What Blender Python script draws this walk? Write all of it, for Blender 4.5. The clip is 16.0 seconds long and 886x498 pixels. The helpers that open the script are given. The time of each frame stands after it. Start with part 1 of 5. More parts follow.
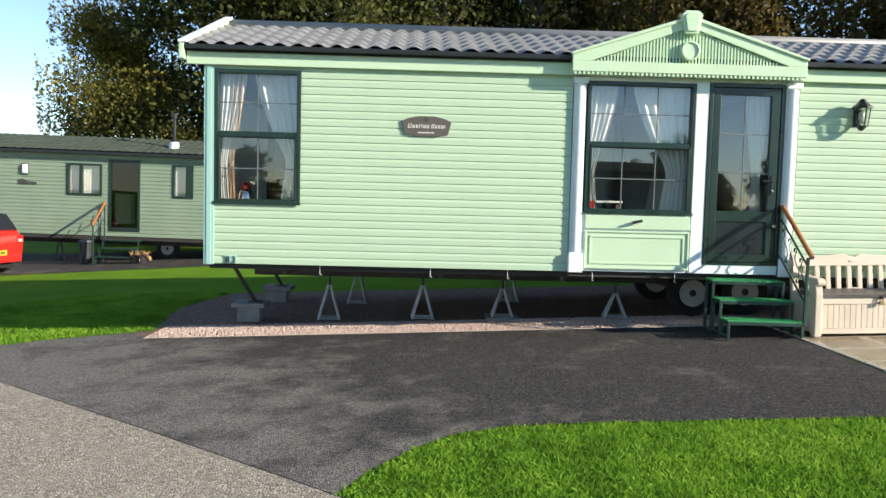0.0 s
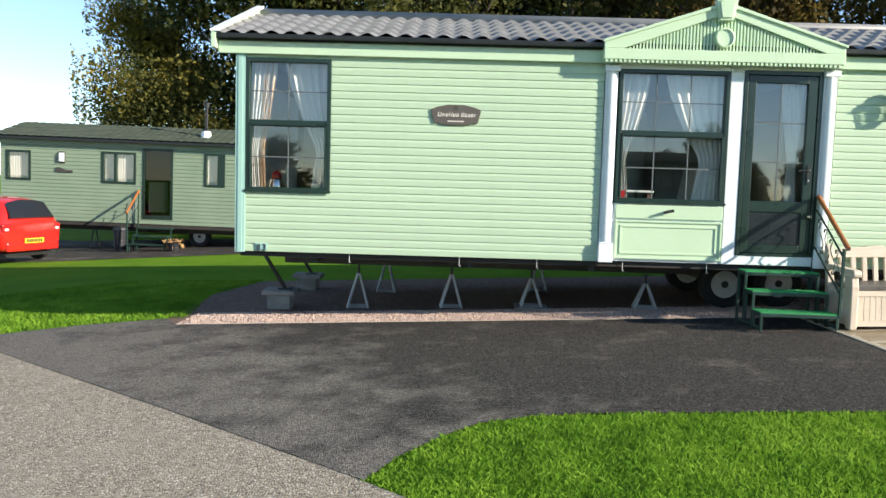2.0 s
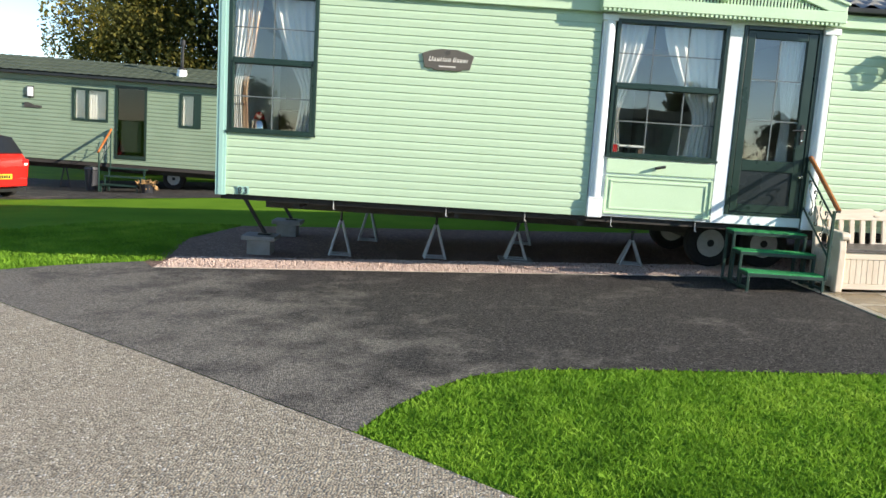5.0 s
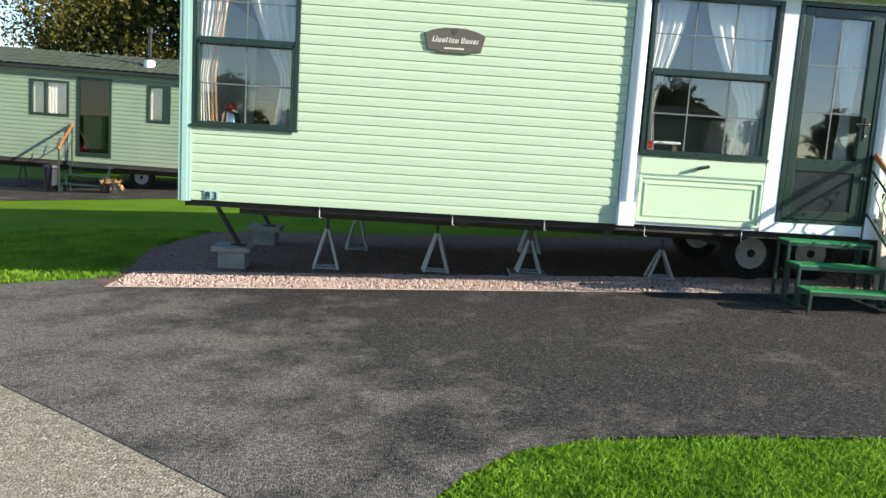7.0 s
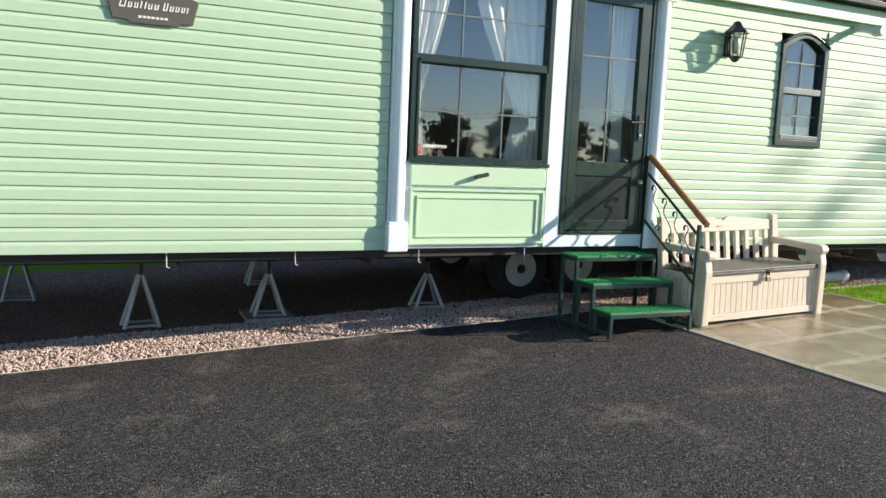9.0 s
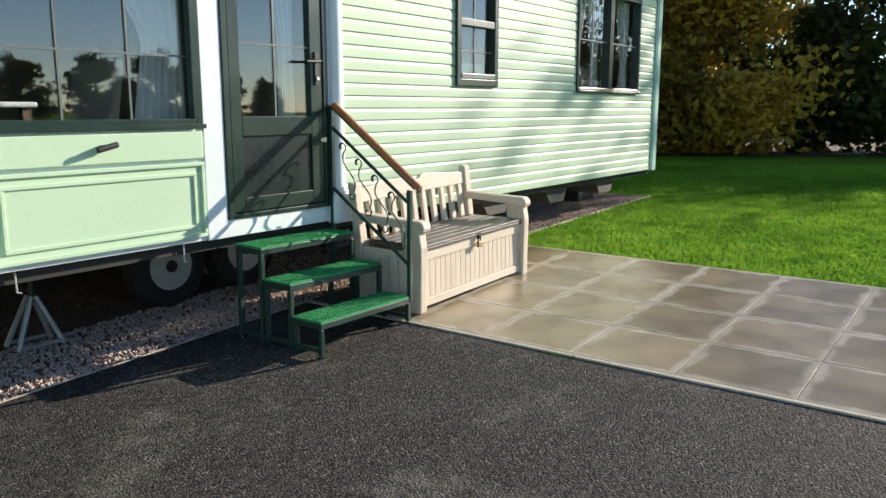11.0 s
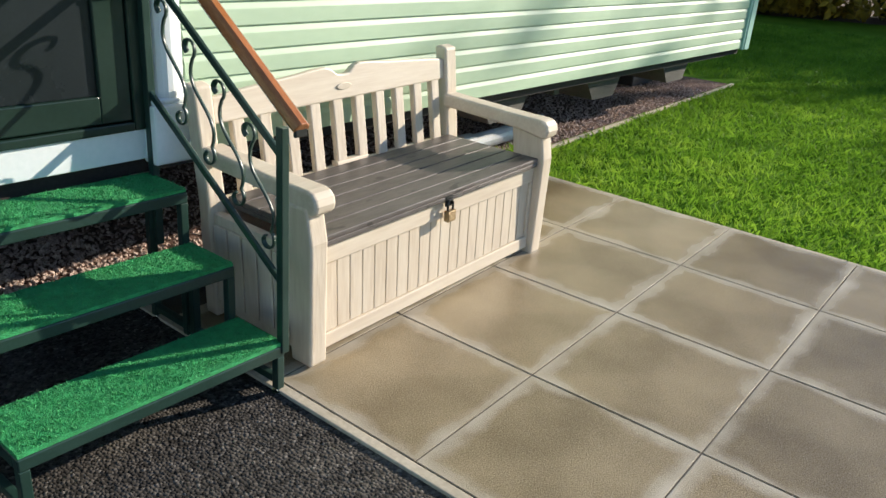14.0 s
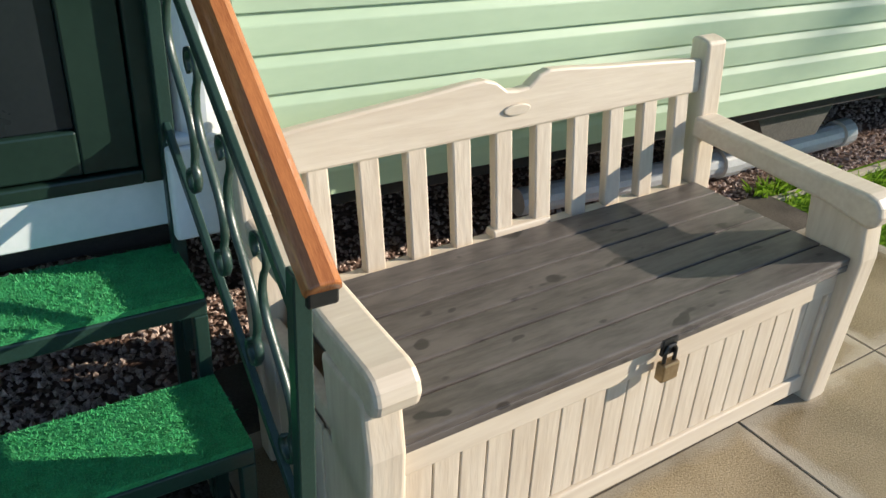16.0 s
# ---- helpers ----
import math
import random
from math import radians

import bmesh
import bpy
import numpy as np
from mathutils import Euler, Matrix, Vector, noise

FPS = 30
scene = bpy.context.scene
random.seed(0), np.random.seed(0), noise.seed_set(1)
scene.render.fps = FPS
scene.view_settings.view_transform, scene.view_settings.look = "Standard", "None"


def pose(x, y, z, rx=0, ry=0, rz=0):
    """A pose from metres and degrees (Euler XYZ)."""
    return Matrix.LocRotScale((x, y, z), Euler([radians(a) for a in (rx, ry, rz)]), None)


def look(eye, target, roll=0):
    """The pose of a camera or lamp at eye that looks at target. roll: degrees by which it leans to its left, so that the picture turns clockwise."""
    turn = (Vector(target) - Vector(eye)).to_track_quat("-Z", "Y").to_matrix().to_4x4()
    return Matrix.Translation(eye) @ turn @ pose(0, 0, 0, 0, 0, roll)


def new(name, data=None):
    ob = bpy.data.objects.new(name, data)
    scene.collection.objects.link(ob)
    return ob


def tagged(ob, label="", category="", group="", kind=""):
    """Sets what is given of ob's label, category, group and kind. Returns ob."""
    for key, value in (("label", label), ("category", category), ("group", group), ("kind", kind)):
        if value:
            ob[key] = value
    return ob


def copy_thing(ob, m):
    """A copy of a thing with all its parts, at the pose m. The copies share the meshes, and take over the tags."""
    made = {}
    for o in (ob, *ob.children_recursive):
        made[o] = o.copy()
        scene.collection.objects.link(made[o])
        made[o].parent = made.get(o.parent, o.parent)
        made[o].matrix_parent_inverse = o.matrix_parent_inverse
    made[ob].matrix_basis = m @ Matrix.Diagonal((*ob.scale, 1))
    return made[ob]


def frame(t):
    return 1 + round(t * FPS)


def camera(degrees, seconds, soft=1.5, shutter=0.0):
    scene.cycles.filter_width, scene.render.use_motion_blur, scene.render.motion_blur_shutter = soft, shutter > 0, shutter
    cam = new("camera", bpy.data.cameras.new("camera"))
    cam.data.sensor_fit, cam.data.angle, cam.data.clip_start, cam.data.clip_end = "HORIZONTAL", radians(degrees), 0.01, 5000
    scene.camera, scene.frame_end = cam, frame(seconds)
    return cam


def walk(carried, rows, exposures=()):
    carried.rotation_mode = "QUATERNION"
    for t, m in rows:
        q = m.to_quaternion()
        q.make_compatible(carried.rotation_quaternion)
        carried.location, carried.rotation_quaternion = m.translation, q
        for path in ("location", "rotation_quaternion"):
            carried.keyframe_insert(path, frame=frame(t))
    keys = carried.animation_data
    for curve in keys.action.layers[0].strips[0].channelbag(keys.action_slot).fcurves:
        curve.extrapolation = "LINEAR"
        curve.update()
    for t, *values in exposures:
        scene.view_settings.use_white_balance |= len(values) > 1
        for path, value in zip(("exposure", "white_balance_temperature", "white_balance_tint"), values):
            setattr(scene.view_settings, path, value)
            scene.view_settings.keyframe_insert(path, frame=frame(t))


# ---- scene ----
cam = camera(59.3, 16.0)
METRES, EYE, TILT, LEAN, TURN = 9.54, 1.59, 0.0, 0.0, -1.5
ROWS = [
    (0.0, 0.0, 0.0, 0.0, 0.12, -3.77, -1.85),
    (0.5, 0.0005, -0.0007, -0.0001, 0.76, -3.6, -1.81),
    (1.0, 0.001, 0.0002, -0.0012, 1.5, -3.67, -2.25),
    (1.5, 0.0001, 0.0016, -0.0014, 2.18, -4.01, -2.25),
    (2.0, -0.0, 0.0005, -0.0011, 2.27, -4.59, -2.04),
    (2.5, -0.0003, -0.0006, -0.0004, 1.69, -5.06, -2.1),
    (3.0, 0.0005, 0.0019, -0.0014, 2.01, -5.47, -1.99),
    (3.5, 0.0018, 0.0026, -0.001, 2.43, -5.83, -1.7),
    (4.0, 0.0003, 0.0043, -0.0016, 3.01, -6.25, -1.59),
    (4.5, -0.0077, 0.0062, -0.0027, 2.18, -6.83, -2.16),
    (5.0, -0.0151, 0.0178, -0.0056, 0.53, -8.06, -4.0),
    (7.5, -0.0519, 0.2008, -0.0078, -2.36, -8.26, -3.71),
    (8.0, -0.0587, 0.2476, -0.0066, -10.92, -7.55, -3.45),
    (8.5, -0.0592, 0.2976, -0.0067, -14.17, -6.37, -2.81),
    (9.0, -0.0567, 0.3475, -0.0068, -23.58, -6.79, -2.88),
    (9.5, -0.0456, 0.3969, -0.006, -30.99, -7.44, -2.31),
    (10.0, -0.037, 0.4422, -0.0032, -41.15, -6.41, -1.85),
    (12.5, 0.1323, 0.6118, -0.0006, -57.64, -15.17, -1.43),
    (13.0, 0.1797, 0.6336, -0.0004, -55.91, -16.96, -2.9),
    (13.5, 0.2225, 0.6528, 0.0018, -50.02, -19.88, -2.02),
    (14.0, 0.2596, 0.675, 0.0043, -49.14, -22.29, -4.35),
    (14.5, 0.298, 0.6909, 0.0023, -41.92, -24.93, -5.92),
    (15.0, 0.328, 0.7137, 0.0034, -39.09, -26.88, -5.19),
    (15.5, 0.3493, 0.7373, 0.0042, -37.67, -27.67, -5.55),
    (16.0, 0.37, 0.767, 0.002, -30.23, -28.62, -3.55),
]
walk(cam, [(t, pose(0, 0, EYE, TILT, LEAN, TURN) @ pose(METRES * x, METRES * y, METRES * z, 90 + pitch, roll, yaw)) for t, x, y, z, yaw, pitch, roll in ROWS],
     exposures=[(0.0, 0.90), (5.2, 0.97), (7.8, 1.03), (9.0, 0.84), (10.0, 0.70), (12.5, 0.82), (14.0, 0.70), (15.0, 0.56), (16.0, 0.56)])

# ---- world, sun ----
SUN_AZ, SUN_EL = radians(112.0), radians(20.0)
world = bpy.data.worlds.new("world")
scene.world = world
world.use_nodes = True
wn = world.node_tree
sky = wn.nodes.new("ShaderNodeTexSky")
sky.air_density, sky.dust_density, sky.ozone_density = 0.8, 0.05, 2.0
sky.sky_type, sky.sun_disc = 'NISHITA', False
sky.sun_elevation, sky.sun_rotation = SUN_EL, SUN_AZ
wn.links.new(sky.outputs[0], wn.nodes["Background"].inputs[0])
wn.nodes["Background"].inputs[1].default_value = 0.13
sun = new("sun", bpy.data.lights.new("sun", 'SUN'))
sun.data.energy, sun.data.angle, sun.data.color = 5.4, radians(0.55), (1.0, 0.89, 0.75)
sun_dir = Vector((math.sin(SUN_AZ) * math.cos(SUN_EL), math.cos(SUN_AZ) * math.cos(SUN_EL), math.sin(SUN_EL)))
sun.matrix_world = look(sun_dir * 60, (0, 0, 0))


# ---- materials ----
def material(name, dark, light, rough=0.6, metal=0.0, scale=6.0, grain=80.0, bump=0.15, bump_scale=None, stretch=(1, 1, 1), contrast=(0.35, 0.65), spec=0.5, vary=0.0, coat=0.0):
    """Two-scale noise colour between dark and light, with roughness variation and fine relief."""
    m = bpy.data.materials.new(name)
    m.use_nodes = True
    n, l = m.node_tree.nodes, m.node_tree.links
    b = n["Principled BSDF"]
    tc, mp = n.new("ShaderNodeTexCoord"), n.new("ShaderNodeMapping")
    mp.inputs["Scale"].default_value = stretch
    l.new(tc.outputs["Object"], mp.inputs[0])
    big, fine = n.new("ShaderNodeTexNoise"), n.new("ShaderNodeTexNoise")
    big.inputs["Scale"].default_value, big.inputs["Detail"].default_value = scale, 6
    fine.inputs["Scale"].default_value, fine.inputs["Detail"].default_value = grain, 4
    l.new(mp.outputs[0], big.inputs[0])
    l.new(mp.outputs[0], fine.inputs[0])
    mix = n.new("ShaderNodeMath")
    mix.operation = 'MULTIPLY_ADD'
    mix.inputs[1].default_value = 0.5
    half = n.new("ShaderNodeMath")
    half.operation = 'MULTIPLY'
    half.inputs[1].default_value = 0.5
    l.new(fine.outputs[0], half.inputs[0])
    l.new(big.outputs[0], mix.inputs[0])
    l.new(half.outputs[0], mix.inputs[2])
    ramp = n.new("ShaderNodeValToRGB")
    ramp.color_ramp.elements[0].position, ramp.color_ramp.elements[1].position = contrast
    ramp.color_ramp.elements[0].color, ramp.color_ramp.elements[1].color = (*dark, 1), (*light, 1)
    l.new(mix.outputs[0], ramp.inputs[0])
    colour = ramp.outputs[0]
    if vary:
        info, hsv, rng = n.new("ShaderNodeObjectInfo"), n.new("ShaderNodeHueSaturation"), n.new("ShaderNodeMapRange")
        rng.inputs[3].default_value, rng.inputs[4].default_value = 1 - vary, 1 + vary
        l.new(info.outputs["Random"], rng.inputs[0])
        l.new(rng.outputs[0], hsv.inputs["Value"])
        l.new(colour, hsv.inputs["Color"])
        colour = hsv.outputs[0]
    l.new(colour, b.inputs["Base Color"])
    rr = n.new("ShaderNodeMapRange")
    rr.inputs[3].default_value, rr.inputs[4].default_value = max(rough - 0.1, 0.02), min(rough + 0.1, 1)
    l.new(big.outputs[0], rr.inputs[0])
    l.new(rr.outputs[0], b.inputs["Roughness"])
    b.inputs["Metallic"].default_value = metal
    b.inputs["Specular IOR Level"].default_value = spec
    b.inputs["Coat Weight"].default_value = coat
    if bump:
        bp = n.new("ShaderNodeBump")
        bp.inputs["Strength"].default_value, bp.inputs["Distance"].default_value = bump, 0.004
        src = fine
        if bump_scale:
            src = n.new("ShaderNodeTexNoise")
            src.inputs["Scale"].default_value, src.inputs["Detail"].default_value = bump_scale, 3
            l.new(mp.outputs[0], src.inputs[0])
        l.new(src.outputs[0], bp.inputs["Height"])
        l.new(bp.outputs[0], b.inputs["Normal"])
    return m


def aggregate(name, dark, light, cell, speck, worn=None, worn_scale=1.2, worn_range=(0.5, 0.62), rough=0.85, depth=0.006, fade=None, fleck=22.0):
    """Stone chips bound in tar: cells of random tone, raised, with worn dusty patches."""
    m = bpy.data.materials.new(name)
    m.use_nodes = True
    n, l = m.node_tree.nodes, m.node_tree.links
    b = n["Principled BSDF"]
    tc = n.new("ShaderNodeTexCoord")
    vo = n.new("ShaderNodeTexVoronoi")
    vo.inputs["Scale"].default_value = cell
    l.new(tc.outputs["Object"], vo.inputs["Vector"])
    sep = n.new("ShaderNodeSeparateColor")
    l.new(vo.outputs["Color"], sep.inputs[0])
    ramp = n.new("ShaderNodeValToRGB")
    e = ramp.color_ramp.elements
    e[0].position, e[0].color = 0.0, (*dark, 1)
    e[1].position, e[1].color = 0.93, (*light, 1)
    top = e.new(1.0)
    top.color = (*speck, 1)
    l.new(sep.outputs[0], ramp.inputs[0])
    colour = ramp.outputs[0]
    if worn:
        no = n.new("ShaderNodeTexNoise")
        no.inputs["Scale"].default_value, no.inputs["Detail"].default_value, no.inputs["Roughness"].default_value = worn_scale, 9, 0.72
        l.new(tc.outputs["Object"], no.inputs[0])
        r2 = n.new("ShaderNodeMapRange")
        r2.inputs[1].default_value, r2.inputs[2].default_value = worn_range
        l.new(no.outputs[0], r2.inputs[0])
        mx = n.new("ShaderNodeMix")
        mx.data_type = 'RGBA'
        # the dust shows as loose flecks, thicker in some patches than in others
        fl, fm, fa, fx = n.new("ShaderNodeTexNoise"), n.new("ShaderNodeMapRange"), n.new("ShaderNodeMath"), n.new("ShaderNodeMath")
        fl.inputs["Scale"].default_value, fl.inputs["Detail"].default_value, fl.inputs["Roughness"].default_value = fleck, 5, 0.7
        l.new(tc.outputs["Object"], fl.inputs[0])
        l.new(fl.outputs[0], fm.inputs[0])
        fm.inputs[1].default_value, fm.inputs[2].default_value = 0.49, 0.55
        fa.operation, fa.inputs[1].default_value, fa.inputs[2].default_value = 'MULTIPLY_ADD', 0.65, 0.35
        l.new(fm.outputs[0], fa.inputs[0])
        fx.operation = 'MULTIPLY'
        l.new(r2.outputs[0], fx.inputs[0])
        l.new(fa.outputs[0], fx.inputs[1])
        amount = fx.outputs[0]
        if fade:
            # wheels carry road dust in: it thins with the distance from the road
            dp, fr, mu = n.new("ShaderNodeVectorMath"), n.new("ShaderNodeMapRange"), n.new("ShaderNodeMath")
            dp.operation = 'DOT_PRODUCT'
            dp.inputs[1].default_value = (0.8, 0.6, 0.0)
            l.new(tc.outputs["Object"], dp.inputs[0])
            l.new(dp.outputs["Value"], fr.inputs[0])
            fr.inputs[1].default_value, fr.inputs[2].default_value, fr.inputs[3].default_value, fr.inputs[4].default_value = fade[0], fade[1], 0.22, -0.09
            mu.operation = 'ADD'
            l.new(no.outputs[0], mu.inputs[0])
            l.new(fr.outputs[0], mu.inputs[1])
            l.new(mu.outputs[0], r2.inputs[0])
        l.new(amount, mx.inputs[0])
        l.new(colour, mx.inputs[6])
        hs = n.new("ShaderNodeMix")
        hs.data_type, hs.inputs[0].default_value = 'RGBA', 0.7
        l.new(colour, hs.inputs[6])
        hs.inputs[7].default_value = (*worn, 1)
        l.new(hs.outputs[2], mx.inputs[7])
        colour = mx.outputs[2]
    l.new(colour, b.inputs["Base Color"])
    b.inputs["Roughness"].default_value = rough
    b.inputs["Specular IOR Level"].default_value = 0.2
    bp = n.new("ShaderNodeBump")
    bp.inputs["Strength"].default_value, bp.inputs["Distance"].default_value, bp.invert = 0.65, depth, True
    l.new(vo.outputs["Distance"], bp.inputs["Height"])
    l.new(bp.outputs[0], b.inputs["Normal"])
    return m


def glass(name, tint=(0.8, 0.86, 0.84), gloss=0.08):
    m = bpy.data.materials.new(name)
    m.use_nodes = True
    n, l = m.node_tree.nodes, m.node_tree.links
    n.remove(n["Principled BSDF"])
    tr, gl, mx, lw = n.new("ShaderNodeBsdfTransparent"), n.new("ShaderNodeBsdfGlossy"), n.new("ShaderNodeMixShader"), n.new("ShaderNodeLayerWeight")
    pw, fr = n.new("ShaderNodeMath"), n.new("ShaderNodeMapRange")
    lw.inputs[0].default_value = 0.5
    pw.operation, pw.inputs[1].default_value = 'POWER', 4.0
    l.new(lw.outputs["Facing"], pw.inputs[0])
    l.new(pw.outputs[0], fr.inputs[0])
    fr.inputs[3].default_value = gloss
    tr.inputs[0].default_value = (*tint, 1)
    gl.inputs["Roughness"].default_value = 0.01
    l.new(fr.outputs[0], mx.inputs[0])
    l.new(tr.outputs[0], mx.inputs[1])
    l.new(gl.outputs[0], mx.inputs[2])
    l.new(mx.outputs[0], n["Material Output"].inputs[0])
    return m


def leafy(name, dark, mid, bright):
    """Leaf colour that differs from leaf clump to leaf clump, with some light passing through."""
    m = bpy.data.materials.new(name)
    m.use_nodes = True
    n, l = m.node_tree.nodes, m.node_tree.links
    b = n["Principled BSDF"]
    tc, no, big = n.new("ShaderNodeTexCoord"), n.new("ShaderNodeTexNoise"), n.new("ShaderNodeTexNoise")
    no.inputs["Scale"].default_value, big.inputs["Scale"].default_value = 3.5, 0.5
    l.new(tc.outputs["Object"], no.inputs[0])
    l.new(tc.outputs["Object"], big.inputs[0])
    add = n.new("ShaderNodeMath")
    add.operation = 'ADD'
    l.new(no.outputs[0], add.inputs[0])
    l.new(big.outputs[0], add.inputs[1])
    ramp = n.new("ShaderNodeValToRGB")
    e = ramp.color_ramp.elements
    e[0].position, e[0].color = 0.36, (*dark, 1)
    e[1].position, e[1].color = 0.66, (*bright, 1)
    c = e.new(0.5)
    c.color = (*mid, 1)
    hf = n.new("ShaderNodeMath")
    hf.operation, hf.inputs[1].default_value = 'MULTIPLY', 0.5
    l.new(add.outputs[0], hf.inputs[0])
    l.new(hf.outputs[0], ramp.inputs[0])
    l.new(ramp.outputs[0], b.inputs["Base Color"])
    b.inputs["Roughness"].default_value, b.inputs["Specular IOR Level"].default_value = 0.6, 0.15
    tl, mx = n.new("ShaderNodeBsdfTranslucent"), n.new("ShaderNodeMixShader")
    mx.inputs[0].default_value = 0.4
    l.new(ramp.outputs[0], tl.inputs[0])
    l.new(b.outputs[0], mx.inputs[1])
    l.new(tl.outputs[0], mx.inputs[2])
    l.new(mx.outputs[0], n["Material Output"].inputs[0])
    return m


M_SIDING = material("painted_siding", (0.40, 0.535, 0.37), (0.445, 0.58, 0.405), rough=0.54, scale=1.5, grain=40, bump=0.03, stretch=(0.3, 1, 1), vary=0.02)
M_GREEN_TRIM = material("pale_green_plastic", (0.47, 0.63, 0.43), (0.52, 0.68, 0.47), rough=0.4, scale=2, grain=60, bump=0.03)
M_CORNER = material("blue_green_trim", (0.30, 0.50, 0.44), (0.34, 0.55, 0.48), rough=0.4, scale=2, grain=60, bump=0.03)
M_WHITE = material("white_plastic", (0.70, 0.76, 0.76), (0.78, 0.82, 0.82), rough=0.35, scale=3, grain=50, bump=0.02)
M_FRAME = material("dark_green_frame", (0.009, 0.025, 0.018), (0.014, 0.034, 0.025), rough=0.3, scale=3, grain=60, bump=0.02)
M_DOORPANEL = material("dark_door_panel", (0.010, 0.015, 0.018), (0.016, 0.021, 0.024), rough=0.28, scale=3, grain=90, bump=0.03)
M_BAR = material("glazing_bar", (0.10, 0.12, 0.12), (0.16, 0.18, 0.18), rough=0.4, scale=4, bump=0)
M_GLASS = glass("window_glass", (0.93, 0.95, 0.94), 0.10)
M_GLASS_DARK = glass("tinted_glass", (0.45, 0.48, 0.46), 0.05)
M_LANTERN_GLASS = glass("lantern_glass", (0.8, 0.83, 0.8), 0.08)
M_ROOF = material("grey_roof_tile", (0.17, 0.172, 0.17), (0.27, 0.27, 0.262), rough=0.5, scale=3, grain=120, bump=0.15)
M_ROOF_GREEN = material("green_roof_tile", (0.055, 0.07, 0.05), (0.10, 0.12, 0.085), rough=0.75, scale=3, grain=90, bump=0.15, spec=0.15)
M_GUTTER = material("dark_gutter", (0.012, 0.014, 0.016), (0.022, 0.024, 0.026), rough=0.35, scale=4, bump=0)
M_BLACK = material("black_metal", (0.010, 0.011, 0.011), (0.02, 0.021, 0.02), rough=0.4, scale=6, bump=0.05)
M_RAIL = material("green_painted_steel", (0.012, 0.034, 0.026), (0.019, 0.048, 0.038), rough=0.35, scale=8, grain=150, bump=0.08)
M_STEEL = material("galvanised_steel", (0.34, 0.35, 0.35), (0.52, 0.53, 0.53), rough=0.5, metal=0.5, scale=14, grain=120, bump=0.1)
M_CHASSIS = material("chassis_steel", (0.05, 0.047, 0.042), (0.09, 0.085, 0.075), rough=0.7, metal=0.2, scale=6, grain=90, bump=0.2)
M_UNDER = material("underfloor_board", (0.025, 0.023, 0.021), (0.045, 0.04, 0.036), rough=0.9, scale=3, bump=0.1)
M_TURF = material("artificial_grass", (0.015, 0.19, 0.055), (0.035, 0.36, 0.115), rough=0.85, scale=30, grain=260, bump=1.0, contrast=(0.38, 0.6))
M_TURF_FIBRE = material("artificial_grass_fibre", (0.018, 0.21, 0.06), (0.05, 0.42, 0.135), rough=0.7, scale=40, grain=300, bump=0)
M_WOOD = material("varnished_handrail", (0.24, 0.075, 0.02), (0.46, 0.17, 0.05), rough=0.22, scale=5, grain=60, bump=0.08, stretch=(14, 1, 1), coat=0.4)
M_CREAM = material("cream_resin", (0.56, 0.47, 0.36), (0.68, 0.60, 0.48), rough=0.5, scale=4, grain=26, bump=0.25, bump_scale=30, stretch=(3, 3, 0.35))
M_CREAM_H = material("cream_resin_grain", (0.58, 0.49, 0.38), (0.68, 0.60, 0.48), rough=0.5, scale=4, grain=26, bump=0.22, bump_scale=30, stretch=(0.3, 3, 3))
M_LID = material("grey_resin_lid", (0.058, 0.050, 0.046), (0.118, 0.103, 0.094), rough=0.42, scale=9, grain=40, bump=0.2, stretch=(0.4, 2, 2), contrast=(0.36, 0.58))


def wet_spots(m, scale, amount):
    """Scattered damp blotches, darker and smoother than the dry surface."""
    n, l = m.node_tree.nodes, m.node_tree.links
    b = n["Principled BSDF"]
    tc, mp, no, rg, mx = n.new("ShaderNodeTexCoord"), n.new("ShaderNodeMapping"), n.new("ShaderNodeTexNoise"), n.new("ShaderNodeMapRange"), n.new("ShaderNodeMix")
    mp.inputs["Scale"].default_value = (0.7, 1.3, 1.0)
    no.inputs["Scale"].default_value, no.inputs["Detail"].default_value = scale, 2
    l.new(tc.outputs["Object"], mp.inputs[0])
    l.new(mp.outputs[0], no.inputs[0])
    l.new(no.outputs[0], rg.inputs[0])
    rg.inputs[1].default_value, rg.inputs[2].default_value, rg.inputs[4].default_value = 0.64, 0.67, amount
    mx.data_type = 'RGBA'
    mx.inputs[7].default_value = (0.022, 0.019, 0.018, 1)
    old = b.inputs["Base Color"].links[0].from_socket
    l.new(rg.outputs[0], mx.inputs[0])
    l.new(old, mx.inputs[6])
    l.new(mx.outputs[2], b.inputs["Base Color"])


wet_spots(M_LID, 13.0, 0.8)
M_BRASS = material("aged_brass", (0.30, 0.21, 0.11), (0.42, 0.32, 0.19), rough=0.4, metal=0.9, scale=20, bump=0.1)
M_BROWN = material("brown_plaque", (0.085, 0.075, 0.062), (0.11, 0.098, 0.08), rough=0.4, scale=4, bump=0.02)
M_LETTER = material("ivory_lettering", (0.72, 0.68, 0.6), (0.78, 0.75, 0.68), rough=0.5, scale=5, bump=0)
M_TYRE = material("tyre_rubber", (0.012, 0.012, 0.012), (0.025, 0.025, 0.025), rough=0.8, scale=8, bump=0.2)
M_RIM = material("grey_wheel_paint", (0.42, 0.43, 0.41), (0.56, 0.56, 0.53), rough=0.55, scale=9, bump=0.1)
M_CONCRETE = material("concrete_block", (0.22, 0.21, 0.19), (0.34, 0.32, 0.29), rough=0.9, scale=8, grain=120, bump=0.6)
